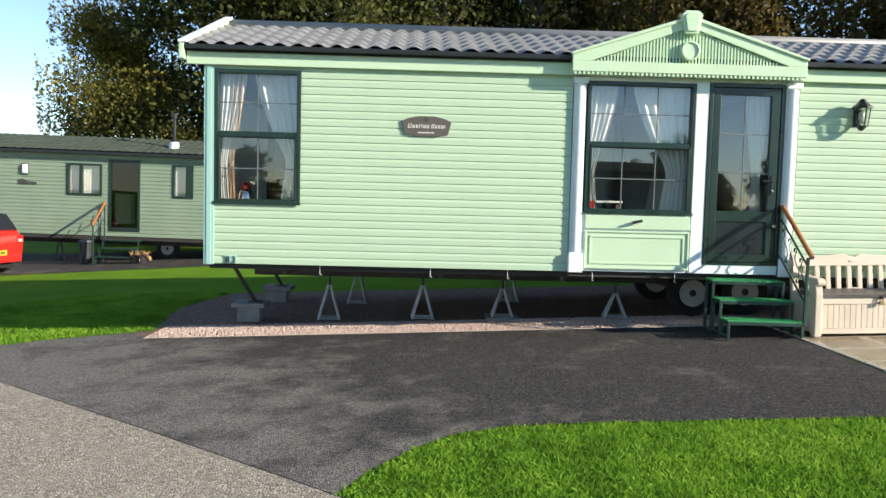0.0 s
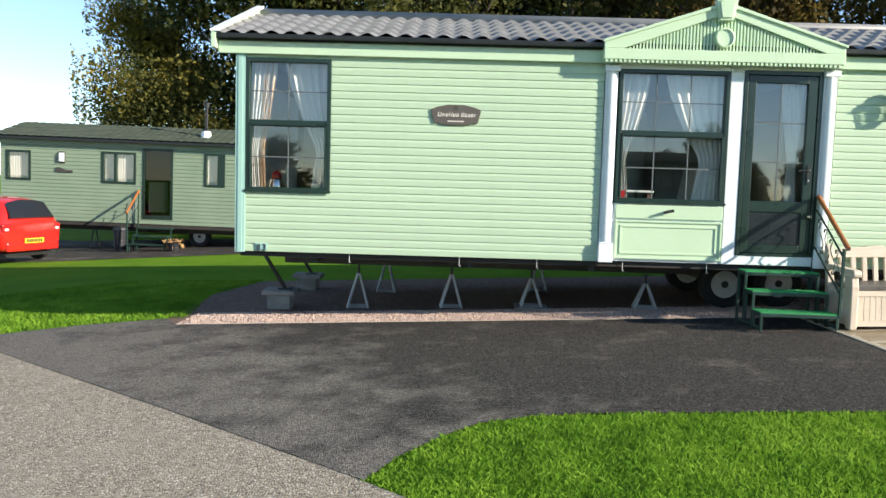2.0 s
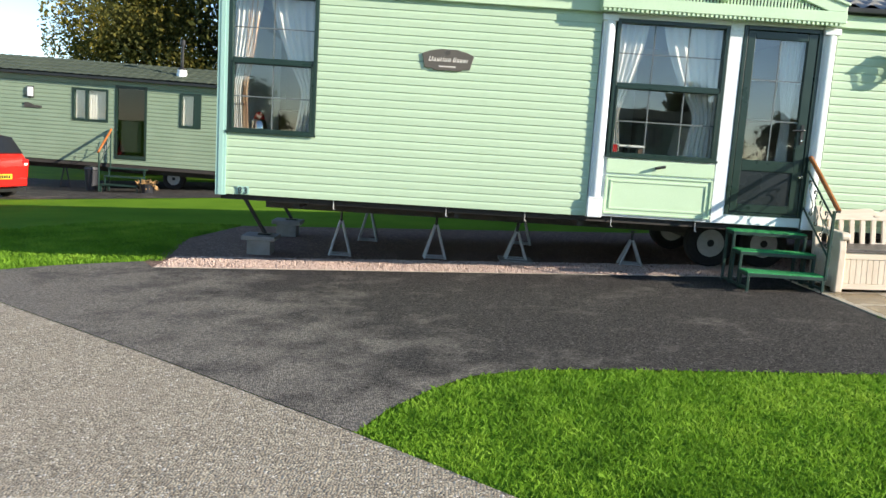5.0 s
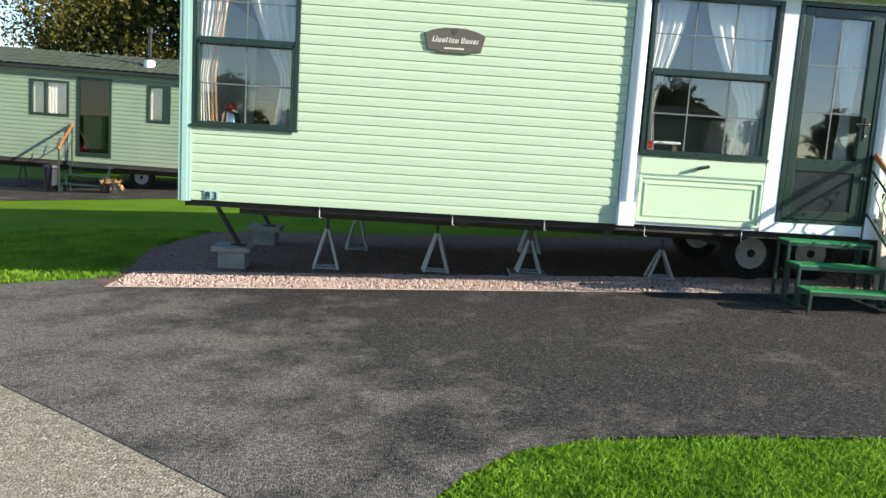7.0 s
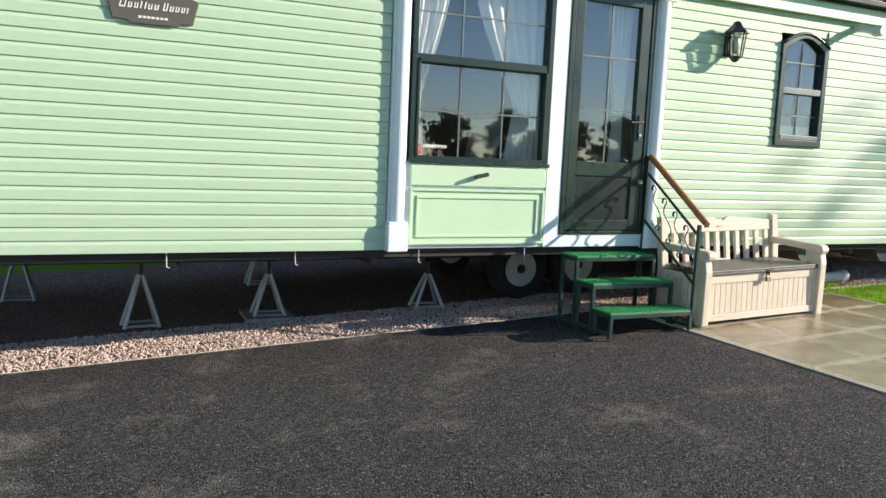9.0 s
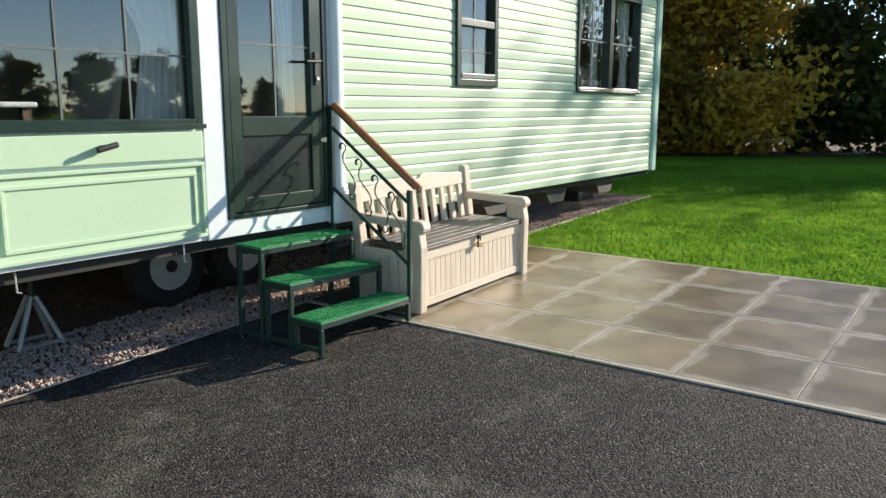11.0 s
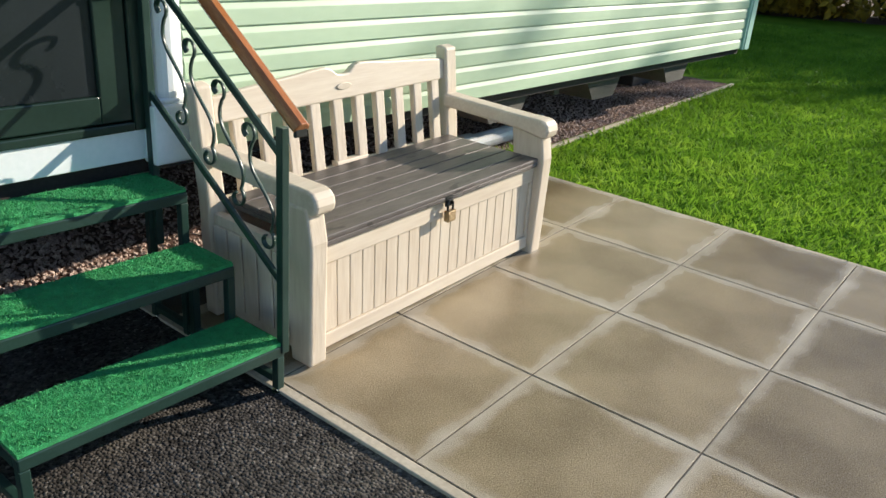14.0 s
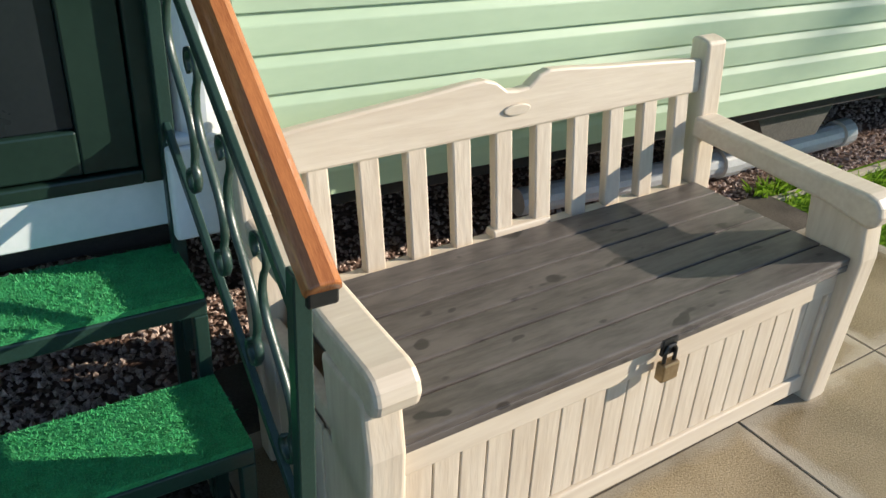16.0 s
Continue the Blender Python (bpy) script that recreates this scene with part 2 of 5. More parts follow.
M_SLAB = material("wet_paving_slab", (0.165, 0.125, 0.068), (0.35, 0.28, 0.17), rough=0.30, scale=2.6, grain=210, bump=0.4, spec=0.42, contrast=(0.39, 0.61), vary=0.14)


def drying_edges(m, pale):
    """The slabs dry from their edges inwards: a pale, rougher, uneven rim."""
    n, l = m.node_tree.nodes, m.node_tree.links
    b = n["Principled BSDF"]
    tc, sep, no = n.new("ShaderNodeTexCoord"), n.new("ShaderNodeSeparateXYZ"), n.new("ShaderNodeTexNoise")
    info, shift = n.new("ShaderNodeObjectInfo"), n.new("ShaderNodeVectorMath")
    l.new(tc.outputs["Object"], sep.inputs[0])
    shift.operation = 'ADD'
    l.new(tc.outputs["Object"], shift.inputs[0])
    l.new(info.outputs["Location"], shift.inputs[1])
    no.inputs["Scale"].default_value, no.inputs["Detail"].default_value = 5.0, 6
    l.new(shift.outputs[0], no.inputs[0])
    ax, ay, mx, add = (n.new("ShaderNodeMath") for _ in range(4))
    rng = n.new("ShaderNodeMapRange")
    ax.operation, ay.operation, mx.operation, add.operation = 'ABSOLUTE', 'ABSOLUTE', 'MAXIMUM', 'MULTIPLY_ADD'
    l.new(sep.outputs[0], ax.inputs[0])
    l.new(sep.outputs[1], ay.inputs[0])
    l.new(ax.outputs[0], mx.inputs[0])
    l.new(ay.outputs[0], mx.inputs[1])
    l.new(no.outputs[0], add.inputs[0])
    add.inputs[1].default_value = 0.15
    l.new(mx.outputs[0], add.inputs[2])
    rng.inputs[1].default_value, rng.inputs[2].default_value, rng.inputs[4].default_value = 0.315, 0.395, 0.85
    l.new(add.outputs[0], rng.inputs[0])
    old = b.inputs["Base Color"].links[0].from_socket
    mix = n.new("ShaderNodeMix")
    mix.data_type = 'RGBA'
    mix.inputs[7].default_value = (*pale, 1)
    l.new(rng.outputs[0], mix.inputs[0])
    l.new(old, mix.inputs[6])
    l.new(mix.outputs[2], b.inputs["Base Color"])
    rr = n.new("ShaderNodeMapRange")
    rr.inputs[3].default_value, rr.inputs[4].default_value = 0.2, 0.5
    l.new(rng.outputs[0], rr.inputs[0])
    l.new(rr.outputs[0], b.inputs["Roughness"])


drying_edges(M_SLAB, (0.52, 0.475, 0.39))
M_JOINT = material("damp_joint_sand", (0.045, 0.038, 0.026), (0.12, 0.10, 0.075), rough=0.8, scale=8, grain=180, bump=0.5)
M_EDGING = material("timber_edging", (0.40, 0.35, 0.26), (0.55, 0.49, 0.38), rough=0.85, scale=5, grain=60, bump=0.3)
M_TARMAC = aggregate("dark_tarmac", (0.007, 0.0065, 0.006), (0.082, 0.074, 0.066), 95, (0.17, 0.158, 0.142), worn=(0.32, 0.29, 0.24), worn_scale=1.6, worn_range=(0.45, 0.66), fade=(1.2, 4.4), depth=0.009, fleck=48.0)
M_ROAD = aggregate("grey_road_chippings", (0.155, 0.13, 0.098), (0.465, 0.405, 0.30), 75, (0.68, 0.62, 0.53), worn=(0.36, 0.305, 0.23), worn_scale=0.8, depth=0.008)
M_GRAVELBED = aggregate("gravel_bed", (0.10, 0.062, 0.047), (0.27, 0.175, 0.135), 60, (0.46, 0.36, 0.3), depth=0.012)
M_STONE = material("pink_gravel_stone", (0.25, 0.17, 0.135), (0.68, 0.54, 0.46), rough=0.8, scale=45, grain=200, bump=0.2, contrast=(0.36, 0.62))
M_LAWN = material("lawn_turf", (0.08, 0.175, 0.012), (0.15, 0.275, 0.024), rough=0.9, scale=1.1, grain=70, bump=1.0, spec=0.03)
M_BLADE = leafy("grass_blade", (0.09, 0.20, 0.015), (0.175, 0.335, 0.028), (0.29, 0.45, 0.05))
M_BARK = material("tree_bark", (0.045, 0.036, 0.028), (0.11, 0.09, 0.07), rough=0.95, scale=5, grain=40, bump=0.8, stretch=(3, 3, 0.5))
M_LEAF_DARK = leafy("dark_leaf", (0.026, 0.036, 0.012), (0.066, 0.078, 0.022), (0.15, 0.14, 0.034))
M_LEAF_AUTUMN = leafy("autumn_leaf", (0.05, 0.06, 0.018), (0.13, 0.125, 0.028), (0.42, 0.31, 0.045))
M_LEAF_MAPLE = leafy("maple_leaf", (0.09, 0.07, 0.018), (0.36, 0.24, 0.035), (0.70, 0.46, 0.055))
M_LEAF_RUST = leafy("rust_leaf", (0.045, 0.034, 0.014), (0.10, 0.075, 0.022), (0.17, 0.13, 0.03))
M_SOIL = material("leaf_litter", (0.05, 0.03, 0.02), (0.13, 0.08, 0.05), rough=0.95, scale=3, grain=40, bump=0.8)
M_CURTAIN = material("cream_curtain", (0.66, 0.64, 0.60), (0.78, 0.76, 0.72), rough=0.85, scale=4, grain=150, bump=0.1)
M_NET = leafy("net_curtain_cloth", (0.72, 0.71, 0.68), (0.76, 0.75, 0.72), (0.8, 0.79, 0.76))
M_CURTAIN_LINING = material("peach_curtain", (0.62, 0.42, 0.27), (0.70, 0.50, 0.34), rough=0.85, scale=4, grain=150, bump=0.1)
M_INTERIOR = material("interior_wallboard", (0.42, 0.38, 0.32), (0.48, 0.44, 0.38), rough=0.7, scale=2, bump=0.02)
M_DARKWOOD = material("interior_wood", (0.11, 0.07, 0.045), (0.18, 0.12, 0.08), rough=0.5, scale=3, bump=0.05, stretch=(0.4, 4, 4))
M_CHAIR = material("pale_upholstery", (0.55, 0.50, 0.43), (0.64, 0.60, 0.53), rough=0.8, scale=6, grain=120, bump=0.2)
M_RED = material("red_car_paint", (0.58, 0.016, 0.012), (0.66, 0.022, 0.016), rough=0.18, scale=2, bump=0, coat=0.8)
M_CARGLASS = material("dark_car_glass", (0.012, 0.014, 0.016), (0.018, 0.02, 0.022), rough=0.08, scale=2, bump=0)
M_YELLOW = material("yellow_plate", (0.75, 0.50, 0.03), (0.8, 0.55, 0.04), rough=0.4, scale=4, bump=0)
M_LAMPRED = material("lamp_red", (0.35, 0.01, 0.01), (0.45, 0.02, 0.02), rough=0.2, scale=4, bump=0)
M_CHROME = material("bright_metal", (0.6, 0.6, 0.6), (0.72, 0.72, 0.72), rough=0.15, metal=1.0, scale=6, bump=0)
M_FAR_SIDING = material("far_siding", (0.205, 0.275, 0.185), (0.25, 0.325, 0.225), rough=0.45, scale=1.5, grain=40, bump=0.03)
M_PIPE = material("grey_plastic_pipe", (0.50, 0.51, 0.50), (0.60, 0.61, 0.60), rough=0.35, scale=5, bump=0.03)
M_STRAW = material("dried_flowers", (0.18, 0.09, 0.03), (0.48, 0.32, 0.14), rough=0.9, scale=14, grain=60, bump=0.6)
M_BULB = material("frosted_lamp_glass", (0.62, 0.62, 0.58), (0.7, 0.7, 0.66), rough=0.3, scale=6, bump=0)
M_BIN = material("black_bin_plastic", (0.014, 0.016, 0.02), (0.026, 0.028, 0.034), rough=0.45, scale=4, bump=0.05)


# ---- mesh helpers ----
def box(bm, x0, x1, y0, y1, z0, z1, turn=None):
    v = [bm.verts.new((x, y, z)) for z in (z0, z1) for y in (y0, y1) for x in (x0, x1)]
    if turn is not None:
        bmesh.ops.transform(bm, matrix=turn, verts=v)
    for q in ((0, 2, 3, 1), (4, 5, 7, 6), (0, 1, 5, 4), (2, 6, 7, 3), (0, 4, 6, 2), (1, 3, 7, 5)):
        bm.faces.new([v[i] for i in q])
    return v


def prism(bm, outline, y0, y1):
    """An outline of (x, z) pushed from y0 to y1."""
    a = [bm.verts.new((x, y0, z)) for x, z in outline]
    b = [bm.verts.new((x, y1, z)) for x, z in outline]
    bm.faces.new(a)
    bm.faces.new(b[::-1])
    for i in range(len(a)):
        j = (i + 1) % len(a)
        bm.faces.new((a[j], a[i], b[i], b[j]))


def prism_x(bm, outline, x0, x1):
    """An outline of (y, z) pushed from x0 to x1."""
    a = [bm.verts.new((x0, y, z)) for y, z in outline]
    b = [bm.verts.new((x1, y, z)) for y, z in outline]
    bm.faces.new(a[::-1])
    bm.faces.new(b)
    for i in range(len(a)):
        j = (i + 1) % len(a)
        bm.faces.new((a[i], a[j], b[j], b[i]))


def tube(bm, pts, r, n=8, r_end=None, flat=1.0):
    """A rod along pts, closed at both ends; r_end tapers it."""
    pts = [Vector(p) for p in pts]
    rings = []
    side = None
    for i, p in enumerate(pts):
        d = (pts[min(i + 1, len(pts) - 1)] - pts[max(i - 1, 0)]).normalized()
        if side is None:
            side = d.orthogonal().normalized()
        side = (side - d * side.dot(d)).normalized()
        other = d.cross(side)
        rr = r if r_end is None else r + (r_end - r) * i / (len(pts) - 1)
        rings.append([bm.verts.new(p + (side * math.cos(a) * rr + other * math.sin(a) * rr * flat)) for a in (2 * math.pi * k / n for k in range(n))])
    for a, b in zip(rings, rings[1:]):
        for k in range(n):
            bm.faces.new((a[k], a[(k + 1) % n], b[(k + 1) % n], b[k]))
    bm.faces.new(rings[0][::-1])
    bm.faces.new(rings[-1])


def lathe(bm, profile, centre, axis='Z', n=20):
    """A profile of (radius, height) turned round an axis through centre."""
    rings = []
    for r, h in profile:
        ring = []
        for k in range(n):
            a = 2 * math.pi * k / n
            u, v = r * math.cos(a), r * math.sin(a)
            p = {'Z': (u, v, h), 'Y': (u, h, -v), 'X': (h, u, v)}[axis]
            ring.append(bm.verts.new(Vector(centre) + Vector(p)))
        rings.append(ring)
    for a, b in zip(rings, rings[1:]):
        for k in range(n):
            bm.faces.new((a[k], a[(k + 1) % n], b[(k + 1) % n], b[k]))
    bm.faces.new(rings[0][::-1])
    bm.faces.new(rings[-1])


def finish(name, bm, mat, parent=None, bevel=0.0, smooth=False, segments=2):
    bmesh.ops.recalc_face_normals(bm, faces=bm.faces)
    me = bpy.data.meshes.new(name)
    bm.to_mesh(me)
    bm.free()
    me.materials.append(mat)
    if smooth:
        me.shade_smooth()
    ob = new(name, me)
    if parent is not None:
        ob.parent = parent
    if bevel:
        b = ob.modifiers.new("bevel", 'BEVEL')
        b.width, b.segments, b.limit_method, b.angle_limit = bevel, segments, 'ANGLE', radians(35)
    return ob


def boxes(name, parent, mat, items, bevel=0.0):
    bm = bmesh.new()
    for it in items:
        box(bm, *it)
    return finish(name, bm, mat, parent, bevel)


def holder(name, m, label, category, group="", kind=""):
    ob = new(name)
    ob.empty_display_size = 0.2
    ob.matrix_world = m
    return tagged(ob, label, category, group, kind)


def raw(name, verts, faces, mat, parent=None):
    me = bpy.data.meshes.new(name)
    me.from_pydata(verts, [], faces)
    me.materials.append(mat)
    ob = new(name, me)
    if parent is not None:
        ob.parent = parent
    return ob


def ground_z(x):
    """The site falls gently towards -x."""
    if x < -12:
        return -0.6
    if x < 6:
        return 0.05 * x
    return 0.3 + 0.033 * (min(x, 12.0) - 6)


def patch(name, outline, lift, mat, label, category, thick=0.0):
    """A ground surface that follows the fall of the site."""
    bm = bmesh.new()
    f = bm.faces.new([bm.verts.new((x, y, 0)) for x, y in outline])
    for cut in (-12.0, 6.0, 12.0):
        bmesh.ops.bisect_plane(bm, geom=bm.verts[:] + bm.edges[:] + bm.faces[:], plane_co=(cut, 0, 0), plane_no=(1, 0, 0))
    for v in bm.verts:
        v.co.z = ground_z(v.co.x) + lift
    bmesh.ops.triangulate(bm, faces=bm.faces[:])
    ob = finish(name, bm, mat)
    if ob.data.polygons[0].normal.z < 0:
        ob.data.flip_normals()
    return tagged(ob, label, category, kind="structure")


# ---- ground ----
def make_ground():
    xs = [-400, -120, -60, -30, -12, 0, 6, 12, 20, 40, 80, 150, 400]
    ys = [-400, -100, -30, 0, 10, 20, 40, 100, 400]
    verts = [(x, y, ground_z(x)) for y in ys for x in xs]
    n = len(xs)
    faces = [(j * n + i, j * n + i + 1, (j + 1) * n + i + 1, (j + 1) * n + i) for j in range(len(ys) - 1) for i in range(n - 1)]
    tagged(raw("ground", verts, faces, M_LAWN), "mown green lawn sloping gently across the park", "ground", kind="structure")


make_ground()
LAWN_FRONT = [(-0.42, 4.06), (-0.28, 4.40), (-0.03, 4.78), (0.23, 5.06), (0.6, 5.2), (1.0, 5.25), (2.0, 5.24), (4.05, 5.2)]
patch("road", [(-30, 33), (-5.3, 8.3), (-4.46, 7.56), (-2.0, 5.46), (-0.5, 4.13), (0.31, 3.37), (5.0, -1.0), (30, -24), (20, -34), (-12, -6), (-45, 25)], 0.012, M_ROAD, "pale grey chipped road surface", "road")
patch("driveway", [(-5.3, 8.3), (-4.46, 7.56), (-2.0, 5.46), (-0.5, 4.13)] + LAWN_FRONT + [(4.05, 9.0), (-3.2, 9.0), (-3.45, 9.42), (-4.31, 9.03), (-4.99, 8.5)], 0.016, M_TARMAC, "dark tarmac driveway with pale worn dusty patches", "driveway")
patch("gravel_pad", [(-3.2, 9.0), (10.4, 9.0), (10.4, 13.3), (-3.2, 13.3), (-3.58, 11.65), (-3.45, 9.42)], 0.007, M_GRAVELBED, "pinkish gravel bed under the caravan", "gravel")
patch("far_driveway", [(-20, 16.6), (-9.2, 17.6), (-2.0, 20.2), (-2.0, 25), (-20, 25)], 0.008, M_TARMAC, "dark tarmac parking strip beside the far caravan", "driveway")
patch("hedge_bed", [(14.0, 20), (19.5, 12.5), (24, 6.0), (30, -2), (60, 10), (40, 60), (14, 60)], 0.008, M_SOIL, "brown leaf litter beneath the hedge", "soil")


# ---- the caravan ----
van = holder("static_caravan", pose(0, 8.78, 0, 0, -0.4, 0), "pale green clad static caravan with a grey tiled roof on jacks", "caravan")
X0, X1, ZB, ZT, DEEP = -2.43, 10.0, 0.79, 3.0, 3.7
OPENINGS = [(-2.335, -1.38, 1.474, 2.95), (1.65, 4.22, 0.80, 2.99), (5.55, 6.175, 1.75, 2.80), (7.72, 9.35, 1.74, 2.82)]


def front_wall():
    bm = bmesh.new()
    xs = sorted({X0, X1, *(o[0] for o in OPENINGS), *(o[1] for o in OPENINGS)})
    for a, b in zip(xs, xs[1:]):
        hole = [o for o in OPENINGS if o[0] <= a and b <= o[1]]
        if hole:
            _, _, z0, z1 = hole[0]
            if z0 - ZB > 0.02:
                box(bm, a, b, 0, 0.06, ZB, z0)
            box(bm, a, b, 0, 0.06, z1, ZT + 0.2)
        else:
            box(bm, a, b, 0, 0.06, ZB, ZT + 0.2)
    return finish("wall_panel", bm, M_SIDING, van)


wall_front = front_wall()
# Rear and end openings are added, out of sight, so daylight brightens the interior.
REAR = [(-1.9, -0.4, 1.5, 2.8), (1.4, 3.0, 1.5, 2.8)]
END = (0.7, 3.0, 1.45, 2.8)
rear_wall = [(X0 + 0.05, REAR[0][0], DEEP - 0.05, DEEP, ZB, ZT + 0.2), (REAR[0][1], REAR[1][0], DEEP - 0.05, DEEP, ZB, ZT + 0.2), (REAR[1][1], X1 - 0.05, DEEP - 0.05, DEEP, ZB, ZT + 0.2)]
for a, b, z0, z1 in REAR:
    rear_wall += [(a, b, DEEP - 0.05, DEEP, ZB, z0), (a, b, DEEP - 0.05, DEEP, z1, ZT + 0.2)]
    added_rear_win = new("window")
    added_rear_win.parent = van
    boxes("frame", added_rear_win, M_FRAME, [(a, a + 0.05, DEEP - 0.06, DEEP + 0.02, z0, z1), (b - 0.05, b, DEEP - 0.06, DEEP + 0.02, z0, z1), (a + 0.05, b - 0.05, DEEP - 0.06, DEEP + 0.02, z1 - 0.05, z1), (a + 0.05, b - 0.05, DEEP - 0.06, DEEP + 0.02, z0, z0 + 0.05)])
    boxes("pane", added_rear_win, M_GLASS, [(a + 0.05, b - 0.05, DEEP - 0.02, DEEP - 0.015, z0 + 0.05, z1 - 0.05)]).visible_shadow = False
    boxes("net_curtain", added_rear_win, M_NET, [(a, b, DEEP - 0.10, DEEP - 0.098, z0 - 0.03, z1 + 0.03)])
# unseen end window, added for interior light; its translucent net spreads it
added_end_win = new("window")
added_end_win.parent = van
boxes("pane", added_end_win, M_GLASS, [(X0 + 0.02, X0 + 0.025, END[0], END[1], END[2], END[3])]).visible_shadow = False
boxes("net_curtain", added_end_win, M_NET, [(X0 + 0.08, X0 + 0.082, END[0], END[1], END[2], END[3])])
boxes("shell", van, M_INTERIOR, [(X0, X0 + 0.05, 0.06, END[0], ZB, ZT + 0.2), (X0, X0 + 0.05, END[1], DEEP, ZB, ZT + 0.2), (X0, X0 + 0.05, END[0], END[1], ZB, END[2]), (X0, X0 + 0.05, END[0], END[1], END[3], ZT + 0.2),
                                 (X1 - 0.05, X1, 0.06, DEEP, ZB, ZT + 0.2), *rear_wall, (X0 + 0.05, X1 - 0.05, 0.06, DEEP - 0.05, ZT + 0.1, ZT + 0.15),
                                 (4.6, 4.64, 0.06, DEEP - 0.05, ZB + 0.06, ZT + 0.1)])
boxes("floor_deck", van, M_UNDER, [(X0 + 0.03, X1 - 0.03, 0.05, DEEP - 0.02, ZB - 0.06, ZB - 0.001), (X0 + 0.06, X1 - 0.06, 0.07, DEEP - 0.06, ZB + 0.02, ZB + 0.05)])


def roof():
    """Pressed metal sheets that imitate rows of tiles, both slopes in one mesh with the gables."""
    ex0, ex1 = X0 - 0.24, X1 + 0.18
    eave_y, eave_z, ridge_y, ridge_z = -0.13, 3.17, 1.85, 3.80
    wave, rows = 0.21, 6
    n = int((ex1 - ex0) / wave * 6)
    verts, faces = [], []
    for s in range(rows):
        for e in (0, 1):
            t = (s + e) / rows
            lift = 0.028 * (1 - e)
            for i in range(n + 1):
                x = ex0 + (ex1 - ex0) * i / n
                ph = (x / wave) % 1.0
                h = 0.03 * (math.sin(math.pi * min(ph / 0.7, 1.0)) if ph < 0.7 else -0.35 * math.sin(math.pi * (ph - 0.7) / 0.3))
                verts.append((x, eave_y + (ridge_y - eave_y) * t, eave_z + (ridge_z - eave_z) * t + lift + h))
    w = n + 1
    for r in range(2 * rows - 1):
        for i in range(n):
            faces.append((r * w + i, r * w + i + 1, (r + 1) * w + i + 1, (r + 1) * w + i))
    raw("roof_tiles", verts, faces, M_ROOF, van)
    bm = bmesh.new()
    prism_x(bm, [(-0.11, 3.12), (ridge_y, ridge_z - 0.03), (DEEP + 0.13, 3.12)], ex0 + 0.04, ex1 - 0.04)
    finish("roof_deck", bm, M_GUTTER, van)
    bm = bmesh.new()
    prism_x(bm, [(ridge_y - 0.02, ridge_z), (DEEP + 0.2, 3.16), (DEEP + 0.2, 3.13), (ridge_y - 0.02, ridge_z - 0.03)], ex0, ex1)
    finish("roof_back_slope", bm, M_ROOF, van)
    bm = bmesh.new()
    tube(bm, [(ex0, ridge_y, ridge_z + 0.02), (ex1, ridge_y, ridge_z + 0.02)], 0.07, 10)
    finish("ridge_cap", bm, M_ROOF, van, smooth=True)
    for x in (ex0 - 0.015, ex1 - 0.035):
        bm = bmesh.new()
        prism_x(bm, [(-0.16, 3.03), (-0.16, 3.20), (ridge_y, ridge_z + 0.09), (DEEP + 0.16, 3.20), (DEEP + 0.16, 3.03), (DEEP, 3.03), (ridge_y, ridge_z - 0.08), (0.0, 3.03)], x, x + 0.05)
        finish("barge_board", bm, M_GREEN_TRIM, van, 0.006)
        bm = bmesh.new()
        prism_x(bm, [(-0.17, 3.20), (-0.17, 3.225), (ridge_y, ridge_z + 0.125), (ridge_y, ridge_z + 0.09)], x - 0.01, x + 0.09)
        finish("barge_cap", bm, M_WHITE, van, 0.004)
    boxes("fascia", van, M_GREEN_TRIM, [(ex0 + 0.04, ex1 - 0.04, -0.065, -0.03, 2.985, 3.125)], 0.006)
    boxes("soffit", van, M_GREEN_TRIM, [(ex0 + 0.04, ex1 - 0.04, -0.03, 0.0, 3.0, 3.02)])
    bm = bmesh.new()
    prism_x(bm, [(-0.066, 3.125), (-0.15, 3.14), (-0.155, 3.19), (-0.066, 3.19)], ex0 + 0.04, ex1 - 0.04)
    finish("gutter", bm, M_GUTTER, van, 0.006)
    # gable ends above the end walls
    for x in (X0, X1 - 0.05):
        bm = bmesh.new()
        prism_x(bm, [(0.06, ZT + 0.2), (DEEP, ZT + 0.2), (ridge_y, ridge_z - 0.1)], x, x + 0.05)
        finish("gable", bm, M_SIDING, van)
    # end-wall cladding
    for x, s in ((X0, -1), (X1, 1)):
        bm = bmesh.new()
        row = 0.0867
        for k in range(25):
            z = ZB + k * row
            cut = s < 0 and z + row > END[2] and z < END[3]
            for ya, yb in ([(0.08, END[0]), (END[1], DEEP)] if cut else [(0.08, DEEP)]):
                a = [bm.verts.new((x + s * d, y, z + h)) for d, h in ((0.001, 0), (0.014, 0.002), (0.013, 0.055), (0.003, 0.075), (0.001, row - 0.001)) for y in (ya, yb)]
                for i in range(4):
                    bm.faces.new((a[2 * i], a[2 * i + 1], a[2 * i + 3], a[2 * i + 2]))
        finish("end_cladding", bm, M_SIDING, van)


roof()

# corner posts
for xa, xb in ((X0 - 0.015, X0 + 0.095), (X1 - 0.15, X1 + 0.015)):
    bm = bmesh.new()
    box(bm, xa, xb, -0.028, 0.0, ZB - 0.01, 2.985)
    box(bm, xa + 0.03, xb - 0.03, -0.036, -0.028, ZB - 0.01, 2.985)
    box(bm, xa - (0.004 if xa < 0 else -(xb - xa)), xa + (0.0 if xa < 0 else xb - xa + 0.004), 0.001, 0.09, ZB - 0.01, 2.985)
    finish("corner_trim", bm, M_CORNER, van, 0.005)


